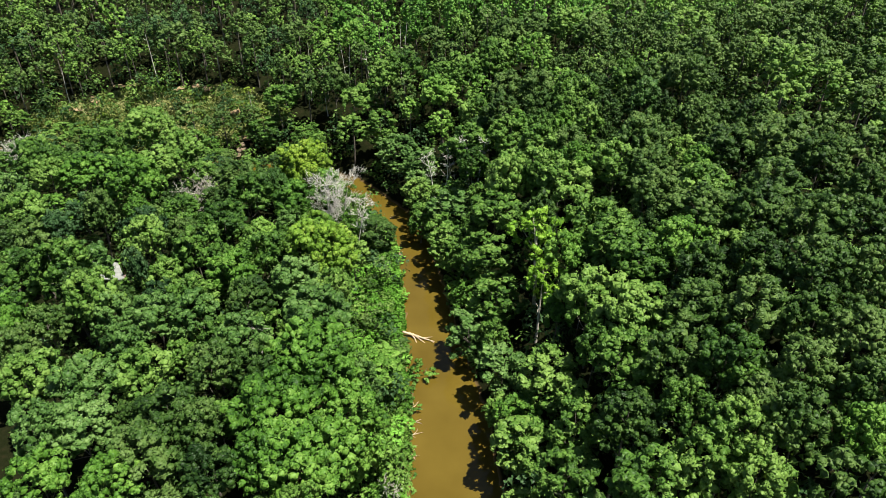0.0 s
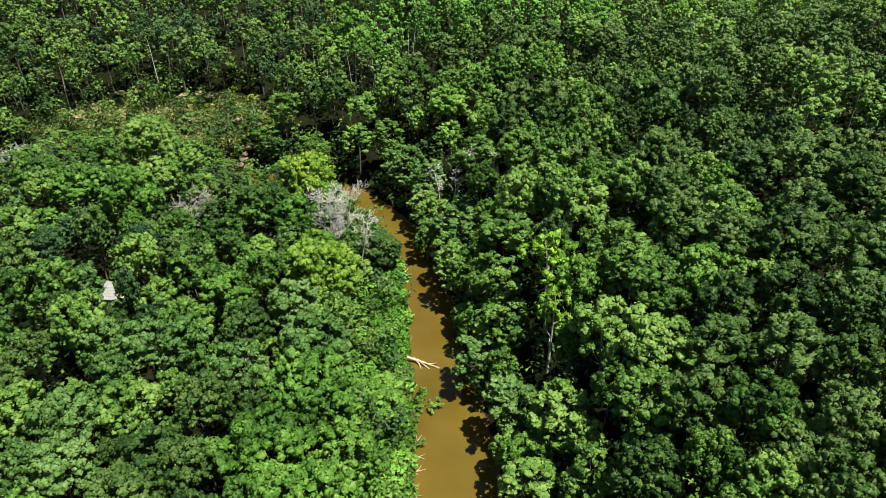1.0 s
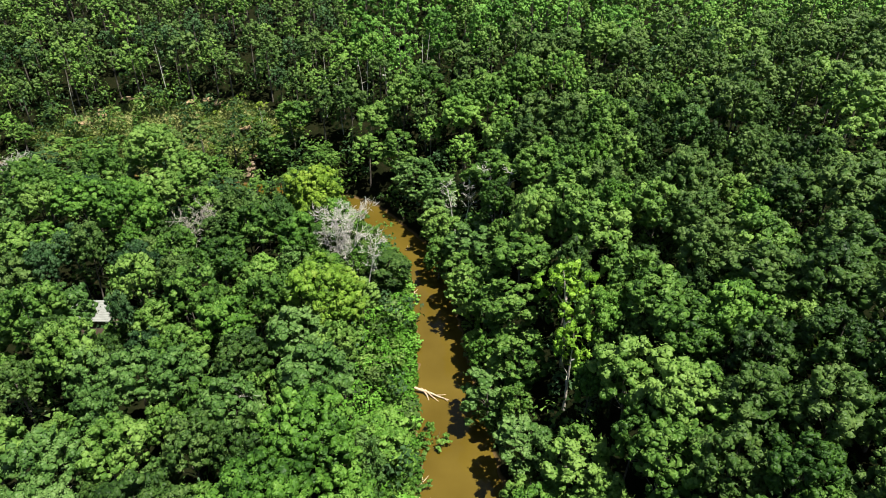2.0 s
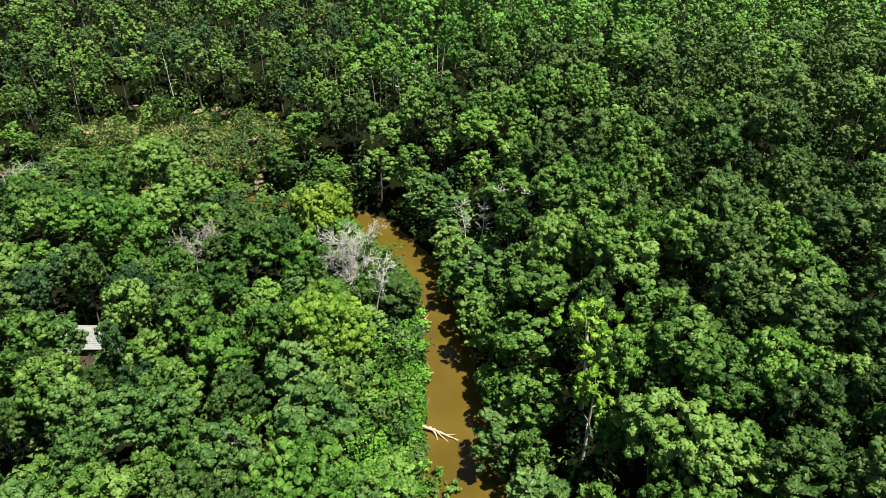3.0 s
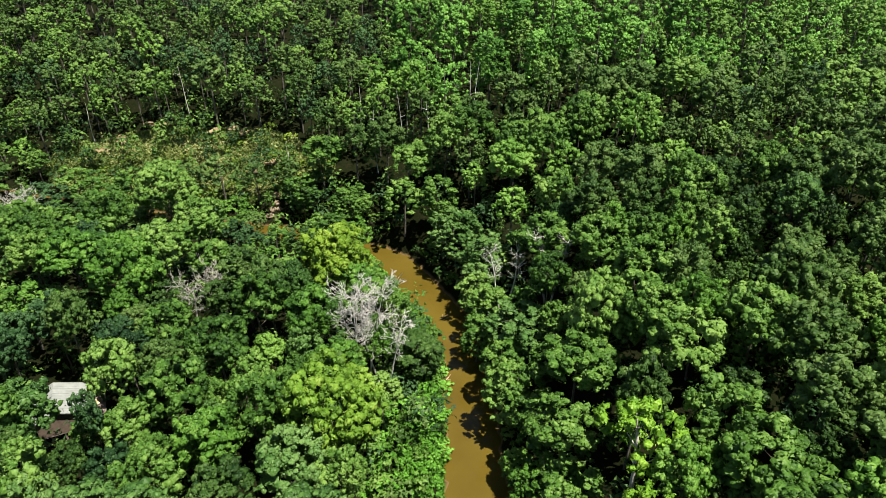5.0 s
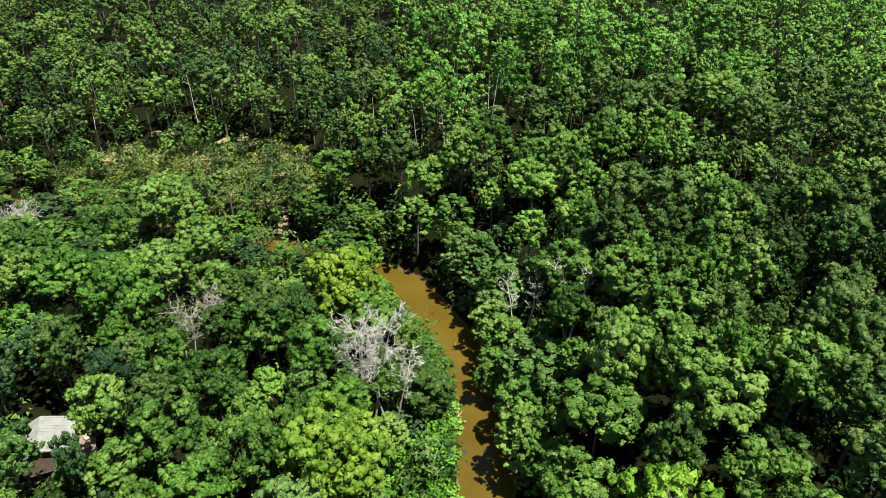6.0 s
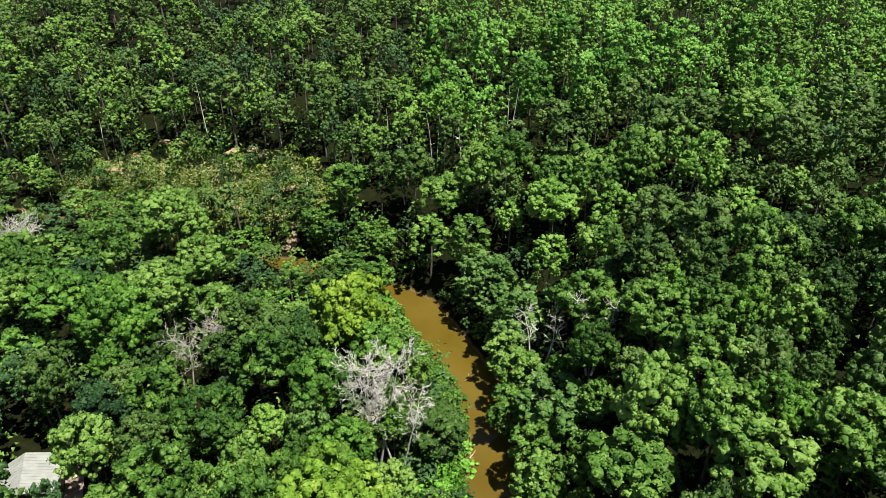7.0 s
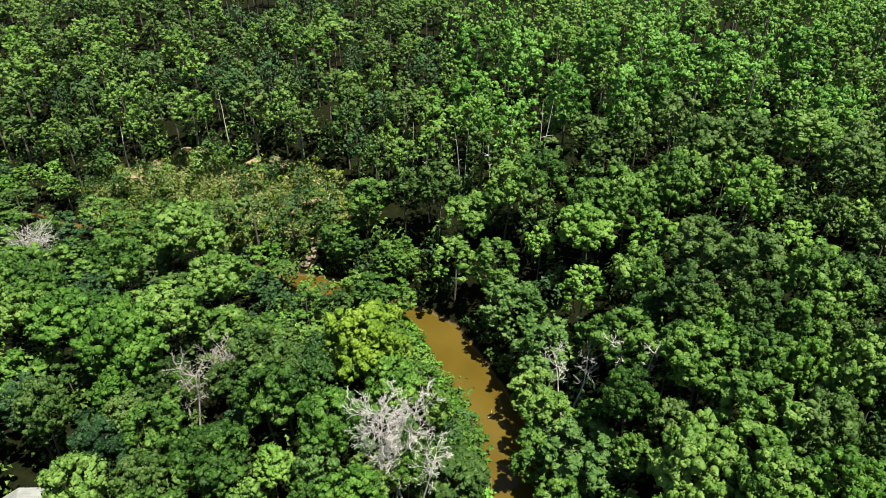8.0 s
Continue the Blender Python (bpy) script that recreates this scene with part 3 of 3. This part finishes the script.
def shrub_meshes(leaf, variant, bunches):
    key = (leaf, variant, bunches)
    if key not in SHRUB_SHAPES:
        v, q, smooth = crown(1.0, 1.9, 10, bunches, 6, "round", 0.15, 4, 12)
        paths = [bough((0, 0, -0.3), (math.cos(a) * 0.4, math.sin(a) * 0.4, 1), 1.5, 0.04, 3) for a in (0.3, 2.2, 4.4)]
        tv, tq = tubes(paths, 4)
        SHRUB_SHAPES[key] = (mesh_of(leaf + "_shrub_leaves", v, q, LEAF[leaf], smooth), mesh_of("shrub_stems", tv, tq, BARK))
    return SHRUB_SHAPES[key]


def shrub(name, leaf, x, y, r, tall, label, group):
    foliage, stems = shrub_meshes(leaf, int(rng.integers(3)), 5 if y < 178 else 3)
    base = new(name)
    tagged(base, label, "shrub", group=group)
    part("foliage", foliage, base)
    part("stems", stems, base)
    base.matrix_world = Matrix.LocRotScale((x, y, float(height(x, y)) - 0.1), Euler((0, 0, rng.uniform(0, 6.28))), (r, r * rng.uniform(0.85, 1.15), tall / 1.9))
    return base


# the brushy bank inside the bend
SHRUBS = []
for _ in range(4000):
    if len(SHRUBS) >= 230:
        break
    y = rng.uniform(56, 176)
    x = float(np.interp(y, RIVER[:12, 1], RIVER[:12, 0] - RIVER[:12, 2])) - rng.uniform(-0.6, 12.0 if 88 < y < 142 else 8.0)
    d, side = bank(x, y)
    r = rng.uniform(1.1, 2.5)
    if side > 0 or d < 0.2 or any(math.hypot(x - a, y - b) < 0.62 * (r + c) for a, b, c in SHRUBS):
        continue
    SHRUBS.append((x, y, r))
    tall = r * rng.uniform(0.8, 1.3) * (0.6 + 0.1 * min(float(d), 6))
    lush = 90 < y < 128
    leaf = ("weed" if lush or rng.random() < 0.35 else "box_elder") if rng.random() < 0.8 else "maple"
    shrub("riverbank_shrub", leaf, x, y, r, tall, "low bright green shrub on the muddy riverbank" if leaf != "maple" else "low dark green shrub on the muddy riverbank", "riverbank shrubs")
# the bush that leans out over the water, and overhanging brush opposite
shrub("riverbank_shrub", "box_elder", -4.2, 91.5, 2.6, 3.4, "large green shrub leaning out over the brown water", "riverbank shrubs")
shrub("riverbank_shrub", "weed", -58.5, 160, 4.2, 5.0, "big lime green vine-smothered shrub in a clearing", "riverbank shrubs")
shrub("riverbank_shrub", "weed", -54.5, 163, 3.2, 4.0, "big lime green vine-smothered shrub in a clearing", "riverbank shrubs")
for _ in range(900):
    y = rng.uniform(56, 176)
    x = float(np.interp(y, RIVER[:12, 1], RIVER[:12, 0] + RIVER[:12, 2])) + rng.uniform(-0.5, 5.0)
    d, side = bank(x, y)
    r = rng.uniform(1.2, 2.4)
    if side < 0 or d < 0.3 or any(math.hypot(x - a, y - b) < 0.8 * (r + c) for a, b, c in SHRUBS):
        continue
    SHRUBS.append((x, y, r))
    shrub("bankside_shrub", "maple" if rng.random() < 0.7 else "silver", x, y, r, r * rng.uniform(1.2, 1.9), "shady green shrub at the foot of the hillside trees", "bankside shrubs")

# the open slope over the far reach: small shrubs in dry grass
SLOPE = []
for _ in range(4000):
    if len(SLOPE) >= 125:
        break
    x, y, r = rng.uniform(-136, -50), rng.uniform(186, 214), rng.uniform(0.7, 2.0)
    if ((x + 93) / 43) ** 2 + ((y - 199) / 13) ** 2 > 1 or float(bank(x, y)[0]) < 0.8:
        continue
    if any(math.hypot(x - a, y - b) < 0.68 * (r + c) for a, b, c in SLOPE):
        continue
    if ((x + 111) / 12) ** 2 + ((y - 204) / 5) ** 2 < 1 and rng.random() < 0.9:
        continue
    SLOPE.append((x, y, r))
    leaf = str(rng.choice(["elm", "maple", "box_elder", "oak", "grass"], p=[0.42, 0.08, 0.2, 0.04, 0.26]))
    words = {"elm": "yellow-green", "maple": "mid green", "box_elder": "bright green", "oak": "dark green", "grass": "pale straw-green"}[leaf]
    shrub("slope_shrub", leaf, x, y, r, r * rng.uniform(1.0, 1.9), words + " shrub on the dry grassy clay slope", "slope shrubs")


def tufts(name, spots, leaf, size, label, category):
    """Grass and herbs: many upright blades in one sheet."""
    at = np.array(spots)
    n = len(at)
    z = height(at[:, 0], at[:, 1])
    pts = np.column_stack([at, z + size * rng.uniform(0.1, 0.6, n)])
    v, q = sprays(pts, unit(rng.normal(0, 1, (n, 3)) * np.array([1, 1, 0.4]) + np.array([0, 0, 0.5])), size)
    me = bpy.data.meshes.new(name)
    fill(me, v, q, [LEAF[leaf]])
    return tagged(new(name, me), label, category, kind="stuff")


grass_spots = [(x, y) for x, y in rng.uniform((-137, 186), (-50, 214), (44000, 2)) if ((x + 93) / 43) ** 2 + ((y - 199) / 12.5) ** 2 < 1]
tufts("slope_grass", grass_spots, "grass", 0.75, "dry yellow-green grass on the clay slope", "grass")
weed_spots, herb_spots = [], []
for y in rng.uniform(54, 178, 18000):
    x = float(np.interp(y, RIVER[:12, 1], RIVER[:12, 0] - RIVER[:12, 2])) - rng.uniform(-0.3, 14) * rng.uniform(0.3, 1)
    (weed_spots if 88 + rng.normal(0, 4) < y < 130 + rng.normal(0, 4) else herb_spots).append((x, y))
tufts("bank_weeds", weed_spots, "weed", 0.6, "lush lime green weeds on the riverbank", "weeds")
tufts("bank_herbs", herb_spots, "box_elder", 0.6, "bright green herbs along the riverbank", "weeds")


# ---- dead trees ----
def limb_paths(start, way, length, radius, depth, out, spread=0.75, forks=4):
    path = bough(start, way, length, radius, 4 if depth > 1 else 3, 0.16, 0.05)
    out.append([(p, max(r, 0.026)) for p, r in path])
    if depth == 0:
        return
    for i in range(forks):
        p, r = path[1 + i % (len(path) - 1)]
        w = unit(np.array(way) + rng.normal(0, spread, 3) + np.array([0, 0, 0.15]))
        limb_paths(p, w, length * rng.uniform(0.42, 0.66), max(r * 0.6, 0.018), depth - 1, out, spread, forks)


def dead_tree(x, y, radius, top, stems, depth, forks, mat, label):
    """A leafless tree: stems forking out into a wide head of fine branches."""
    base = new("dead_tree")
    tagged(base, label, "dead tree", group="dead trees")
    for i in range(stems):
        a = 2 * math.pi * i / stems + rng.uniform(-0.4, 0.4)
        lean = 0.2 if stems > 1 else 0.04
        trunk = bough((math.cos(a) * 0.3, math.sin(a) * 0.3, -0.5), (math.cos(a) * lean, math.sin(a) * lean, 1), top * 0.78, 0.24, 6, 0.05, 0.1)
        v, q = tubes([trunk], 7)
        part("trunk", mesh_of("trunk", v, q, mat), base)
        for k in range(4, 7):
            for j in range(3 if k == 4 else 5):
                b = 1.6 * j + k + rng.uniform(-0.5, 0.5)
                p, r = trunk[k]
                twigs = []
                limb_paths(p, (math.cos(b), math.sin(b), rng.uniform(0.1, 0.8)), radius * rng.uniform(0.45, 0.75), max(r * 0.5, 0.06), depth, twigs, 0.6, forks)
                v, q = tubes(twigs, 3)
                part("branch", mesh_of("branch", v, q, mat), base)
    base.matrix_world = pose(x, y, float(height(x, y)), 0, 0, 0)
    return base


dead_tree(-25.0, 128.2, 4.6, 26.5, 3, 3, 4, DEAD_WOOD, "bleached white dead tree with dense bare branches")
dead_tree(-21.2, 126.2, 3.4, 21, 2, 3, 3, DEAD_WOOD, "smaller bleached dead tree beside the white one")
dead_tree(-56.5, 139.5, 3.4, 16.5, 3, 2, 4, GREY_TWIGS, "grey leafless tree with spreading twigs")
dead_tree(-59.2, 132, 3.2, 17.5, 2, 2, 4, GREY_TWIGS, "grey leafless tree with fine drooping twigs")
dead_tree(-27.5, 81, 2.6, 21, 2, 2, 3, GREY_TWIGS, "thin grey dead tree among leafy crowns")
dead_tree(-32, 79, 2.6, 19, 2, 2, 4, GREY_TWIGS, "thin grey dead tree among leafy crowns")
dead_tree(-120, 167, 5.0, 13, 3, 2, 4, DEAD_WOOD, "wide bleached dead tree on the flat ground")
dead_tree(-1.6, 148.8, 3.0, 19.5, 2, 2, 3, DEAD_WOOD, "bare pale dead tree on the wooded bank")
dead_tree(7.0, 147, 2.4, 20, 2, 2, 3, DEAD_WOOD, "bare pale dead tree on the wooded bank")
dead_tree(-7.6, 63, 1.8, 4.5, 2, 1, 3, GREY_TWIGS, "small grey dead bush leaning over the water")


def snag(x, y, top, arms):
    """A standing dead pole with the stubs of its limbs."""
    base = new("dead_snag")
    tagged(base, "tall bare pale trunk standing among green trees", "dead tree", group="dead snags")
    trunk = bough((0, 0, -0.5), (rng.normal(0, 0.04), rng.normal(0, 0.04), 1), top, 0.17, 7, 0.025, 0.05)
    v, q = tubes([trunk], 7)
    part("trunk", mesh_of("snag_trunk", v, q, DEAD_WOOD), base)
    for i in range(arms):
        p, r = trunk[4 + i % 3]
        a = 1.9 * i + rng.uniform(-0.4, 0.4)
        v, q = tubes([bough(p, (math.cos(a), math.sin(a), 0.3), rng.uniform(1.2, 2.4), 0.07, 3)], 4)
        part("limb", mesh_of("snag_limb", v, q, DEAD_WOOD), base)
    base.matrix_world = pose(x, y, float(height(x, y)))


# brush along the far bank under the slope
for _ in range(900):
    x, y, r = rng.uniform(-84, -32), rng.uniform(174, 194), rng.uniform(1.0, 2.1)
    d, side = bank(x, y)
    if d < 0.3 or d > 8 or (side < 0 and x < -50) or any(math.hypot(x - a, y - b) < 0.7 * (r + c) for a, b, c in SHRUBS + SLOPE) or math.hypot(x + 63, y - 187) < 3.2:
        continue
    SHRUBS.append((x, y, r))
    shrub("bankside_shrub", "box_elder" if rng.random() < 0.5 else "maple", x, y, r, r * rng.uniform(1.2, 2.0), "leafy green shrub on the far riverbank", "bankside shrubs")


for x, y, top, arms in ((-24, 198.5, 18, 8), (-37.5, 197, 18, 3), (-32, 203, 19, 3), (-31, 204.5, 17, 2), (-15, 210, 20, 2), (-14, 211, 19, 2), (-60, 192, 15, 2), (-96, 212, 18, 3), (-124, 206, 13, 2), (-44, 205, 19, 2), (-75, 212, 15, 2)):
    snag(x, y, top, arms)


# ---- in and by the water ----
def drift(name, paths, label, category, group=""):
    v, q = tubes(paths, 7)
    me = mesh_of(name, v, q, DRIFT_WOOD)
    for p in me.polygons:
        p.use_smooth = True
    return tagged(new(name, me), label, category, group)


log = drift("fallen_log", [
    [((-8.2, 102.9, 1.0), 0.26), ((-6.9, 102.6, 0.7), 0.24), ((-5.2, 102.3, 0.4), 0.2), ((-3.6, 101.6, 0.25), 0.15), ((-1.7, 101.0, 0.12), 0.07)],
    [((-6.9, 103.1, 0.7), 0.19), ((-5.8, 101.8, 0.35), 0.14), ((-5.3, 100.7, -0.1), 0.07)],
    [((-6.2, 102.8, 0.6), 0.17), ((-4.8, 101.5, 0.3), 0.13), ((-3.6, 100.7, -0.05), 0.07)],
    [((-4.4, 101.9, 0.3), 0.1), ((-3.2, 101.9, 0.4), 0.07), ((-2.3, 102.0, 0.5), 0.04)],
    [((-2.5, 101.2, 0.15), 0.08), ((-1.9, 100.6, 0.2), 0.05)],
], "pale forked fallen log lying out into the brown river", "log")
for x, y, turn in ((-5.4, 74.2, -35), (-4.9, 72.6, -60), (-5.2, 76.6, 20), (-5.0, 79.8, -20), (-5.3, 82.6, 60), (-10.9, 133, 70), (-14.3, 151, 60)):
    a = radians(turn)
    L = rng.uniform(1.2, 2.0)
    w = np.array([math.cos(a), math.sin(a), 0])
    s = np.array([-w[1], w[0], 0.15])
    p = np.array([x, y, 0.12])
    drift("driftwood", [[(p - w * 0.3 * L + (0, 0, 0.3), 0.09), (p + w * 0.4 * L, 0.07), (p + w * 1.1 * L, 0.03)],
                        [(p + w * 0.2 * L, 0.06), (p + w * 0.6 * L + s * 0.5, 0.04), (p + w * 0.8 * L + s * 0.9, 0.02)],
                        [(p, 0.05), (p + w * 0.3 * L - s * 0.6, 0.03)]], "tangled pale driftwood branches at the water's edge", "driftwood", "driftwood")


def lump(name, x, y, z, size, mat, label, category, group, seed):
    """A weathered rounded block: a ball pushed out of shape and bedded in the ground."""
    bm = bmesh.new()
    bmesh.ops.create_icosphere(bm, subdivisions=3, radius=1)
    for v in bm.verts:
        n = noise.noise(v.co * 1.3 + Vector((seed * 7.1, 0, 0))) * 0.45 + noise.noise(v.co * 3.5 + Vector((0, seed * 3.3, 0))) * 0.15
        v.co *= 1 + n
    bmesh.ops.scale(bm, vec=size, verts=bm.verts)
    me = bpy.data.meshes.new(name)
    bm.to_mesh(me)
    bm.free()
    me.materials.append(mat)
    ob = new(name, me)
    ob.matrix_world = pose(x, y, z, 0, 0, seed * 40)
    return tagged(ob, label, category, group)


for i, (x, y, dz, sx, sy, sz) in enumerate(((-64.4, 185.6, 0.1, 1.1, 0.8, 0.7), (-62.6, 185.4, 0.0, 0.7, 0.6, 0.5), (-61.0, 185.5, 0.1, 0.9, 0.6, 0.5), (-64.0, 187.0, 0.2, 0.9, 0.8, 0.7), (-62.4, 187.2, 0.2, 0.7, 0.6, 0.6), (-63.4, 188.8, 0.2, 0.8, 0.7, 0.6))):
    lump("boulder", x, y, float(height(x, y)) + dz, (sx, sy, sz), STONE, "pale weathered limestone boulder above the water", "boulder", "boulders by the river", i + 1)
for i, (x, y, sx, sy) in enumerate(((-63.2, 191.0, 2.0, 3.2), (-117, 208.5, 4.0, 1.5), (-110, 213, 2.0, 1.2), (-104.5, 212.5, 2.6, 1.2), (-88, 211, 3.0, 1.4), (-79, 210, 3.2, 1.5), (-83, 211.5, 1.2, 2.0), (-121, 203.5, 3.0, 1.2), (-9.7, 172.5, 1.3, 1.3), (-75.5, 94.5, 2.4, 1.6), (-67, 200, 1.3, 2.6), (-71, 198, 1.0, 2.2))):
    lump("clay_scar", x, y, float(height(x, y)) + 0.15, (sx, sy, 0.55), SOIL, "bare tan clay bank cut into the slope", "bare earth", "clay scars", i + 11)


# ---- cabin on the flat ----
def box(name, lo, hi, mat, parent, label="", bevel=0.02):
    bm = bmesh.new()
    bmesh.ops.create_cube(bm, size=1)
    size = Vector(hi) - Vector(lo)
    bmesh.ops.scale(bm, vec=size, verts=bm.verts)
    bmesh.ops.translate(bm, vec=(Vector(lo) + Vector(hi)) / 2, verts=bm.verts)
    bmesh.ops.bevel(bm, geom=list(bm.edges), offset=min(bevel, 0.3 * min(size)), segments=1, affect="EDGES")
    me = bpy.data.meshes.new(name)
    bm.to_mesh(me)
    bm.free()
    me.materials.append(mat)
    return part(name, me, parent, label)


def roof_plane(name, x_eave, z_eave, z_ridge, y0, y1, parent):
    """One slope of the roof with standing seams; the ridge lies over x = 0."""
    bm = bmesh.new()

    def slab(ya, yb, lift, thick):
        pts = [(0, ya, z_ridge + lift), (x_eave, ya, z_eave + lift), (x_eave, yb, z_eave + lift), (0, yb, z_ridge + lift)]
        top = [bm.verts.new(p) for p in pts]
        low = [bm.verts.new((p[0], p[1], p[2] - thick)) for p in pts]
        bm.faces.new(top)
        bm.faces.new(low[::-1])
        for i in range(4):
            j = (i + 1) % 4
            bm.faces.new((top[j], top[i], low[i], low[j]))
    slab(y0, y1, 0, 0.12)
    bmesh.ops.recalc_face_normals(bm, faces=bm.faces)
    me = bpy.data.meshes.new(name)
    bm.to_mesh(me)
    bm.free()
    me.materials.append(ROOF_METAL)
    roof = part(name, me, parent, "pale grey sheet metal roof slope")
    for k in range(int((y1 - y0) / 0.6) + 1):
        bm = bmesh.new()
        slab(y0 + 0.6 * k, y0 + 0.6 * k + 0.05, 0.045, 0.04)
        bmesh.ops.recalc_face_normals(bm, faces=bm.faces)
        me = bpy.data.meshes.new("seam")
        bm.to_mesh(me)
        bm.free()
        me.materials.append(ROOF_METAL)
        part("seam", me, roof)
    return roof


cabin = new("cabin")
tagged(cabin, "small weathered wooden cabin with a pale sheet metal roof", "cabin")
# ridge along y; the wide slope faces east
box("wall", (-2.9, -3.3, 1.0), (-2.75, 3.3, 4.1), SIDING, cabin)
box("wall", (3.75, -3.3, 1.0), (3.9, 3.3, 3.9), SIDING, cabin)
box("wall", (-2.75, -3.3, 1.0), (3.75, -3.15, 4.0), SIDING, cabin)
box("wall", (-2.75, 3.15, 1.0), (3.75, 3.3, 4.0), SIDING, cabin)
box("floor", (-2.9, -3.3, 0.8), (3.9, 3.3, 0.998), DECK_WOOD, cabin)
for px, py in ((-2.6, -3), (3.6, -3), (-2.6, 3), (3.6, 3), (0.5, -3), (0.5, 3)):
    box("post", (px - 0.12, py - 0.12, -0.8), (px + 0.12, py + 0.12, 0.8), DECK_WOOD, cabin)
roof_plane("roof", 4.5, 4.1, 5.9, -3.8, 3.8, cabin)
roof_plane("roof", -3.4, 4.2, 5.9, -3.8, 3.8, cabin)
for gy in (-3.3, 3.15):
    bm = bmesh.new()
    a = [bm.verts.new(p) for p in ((-2.75, gy, 4.0), (3.75, gy, 4.0), (0, gy, 5.6))]
    b = [bm.verts.new((v.co.x, gy + 0.15, v.co.z)) for v in a]
    bm.faces.new(a), bm.faces.new(b[::-1])
    for i in range(3):
        bm.faces.new((a[(i + 1) % 3], a[i], b[i], b[(i + 1) % 3]))
    me = bpy.data.meshes.new("gable")
    bm.to_mesh(me)
    bm.free()
    me.materials.append(SIDING)
    part("gable", me, cabin)
for wy in (-1.6, 1.6):
    win = box("window", (3.9, wy - 0.5, 2.0), (3.94, wy + 0.5, 3.1), GLASS, cabin)
    box("window_frame", (3.94, wy - 0.55, 1.93), (3.98, wy + 0.55, 2.0), DECK_WOOD, win)
box("door", (3.9, -0.45, 1.0), (3.95, 0.45, 3.0), DECK_WOOD, cabin, "dark plank door")
deck = box("deck", (4.05, -3.2, 0.72), (6.6, 3.4, 0.86), SIDING, cabin, "brown plank deck")
for k in range(17):
    box("board", (4.06 + 0.15 * k, -3.25, 0.865), (4.06 + 0.15 * k + 0.135, 3.45, 0.9), DECK_WOOD, deck)
for py in (-3.0, 0.0, 3.2):
    box("post", (6.4, py - 0.06, -0.6), (6.52, py + 0.06, 0.72), DECK_WOOD, cabin)
for px in (4.06, 6.5):
    box("railing", (px, 3.46, 0.9), (px + 0.09, 3.52, 1.8), DECK_WOOD, cabin)
CABIN_AT = pose(-71.0, 109.3, float(height(-70, 109)) + 0.6, 0, 0, 33)
cabin.matrix_world = CABIN_AT

chair = new("deck_chair")
tagged(chair, "cream cushioned lounge chair on the cabin deck", "chair", group="deck chairs")
box("seat", (-0.3, -0.3, 0.3), (0.3, 0.3, 0.45), CUSHION, chair)
box("backrest", (-0.3, 0.3, 0.3), (0.3, 0.42, 0.95), CUSHION, chair)
for px in (-0.27, 0.22):
    for py in (-0.27, 0.32):
        box("leg", (px, py, 0), (px + 0.05, py + 0.05, 0.3), DECK_WOOD, chair)
chair.matrix_world = CABIN_AT @ pose(5.4, 1.2, 0.9, 0, 0, 30)
copy_thing(chair, CABIN_AT @ pose(5.5, -0.6, 0.9, 0, 0, -20))
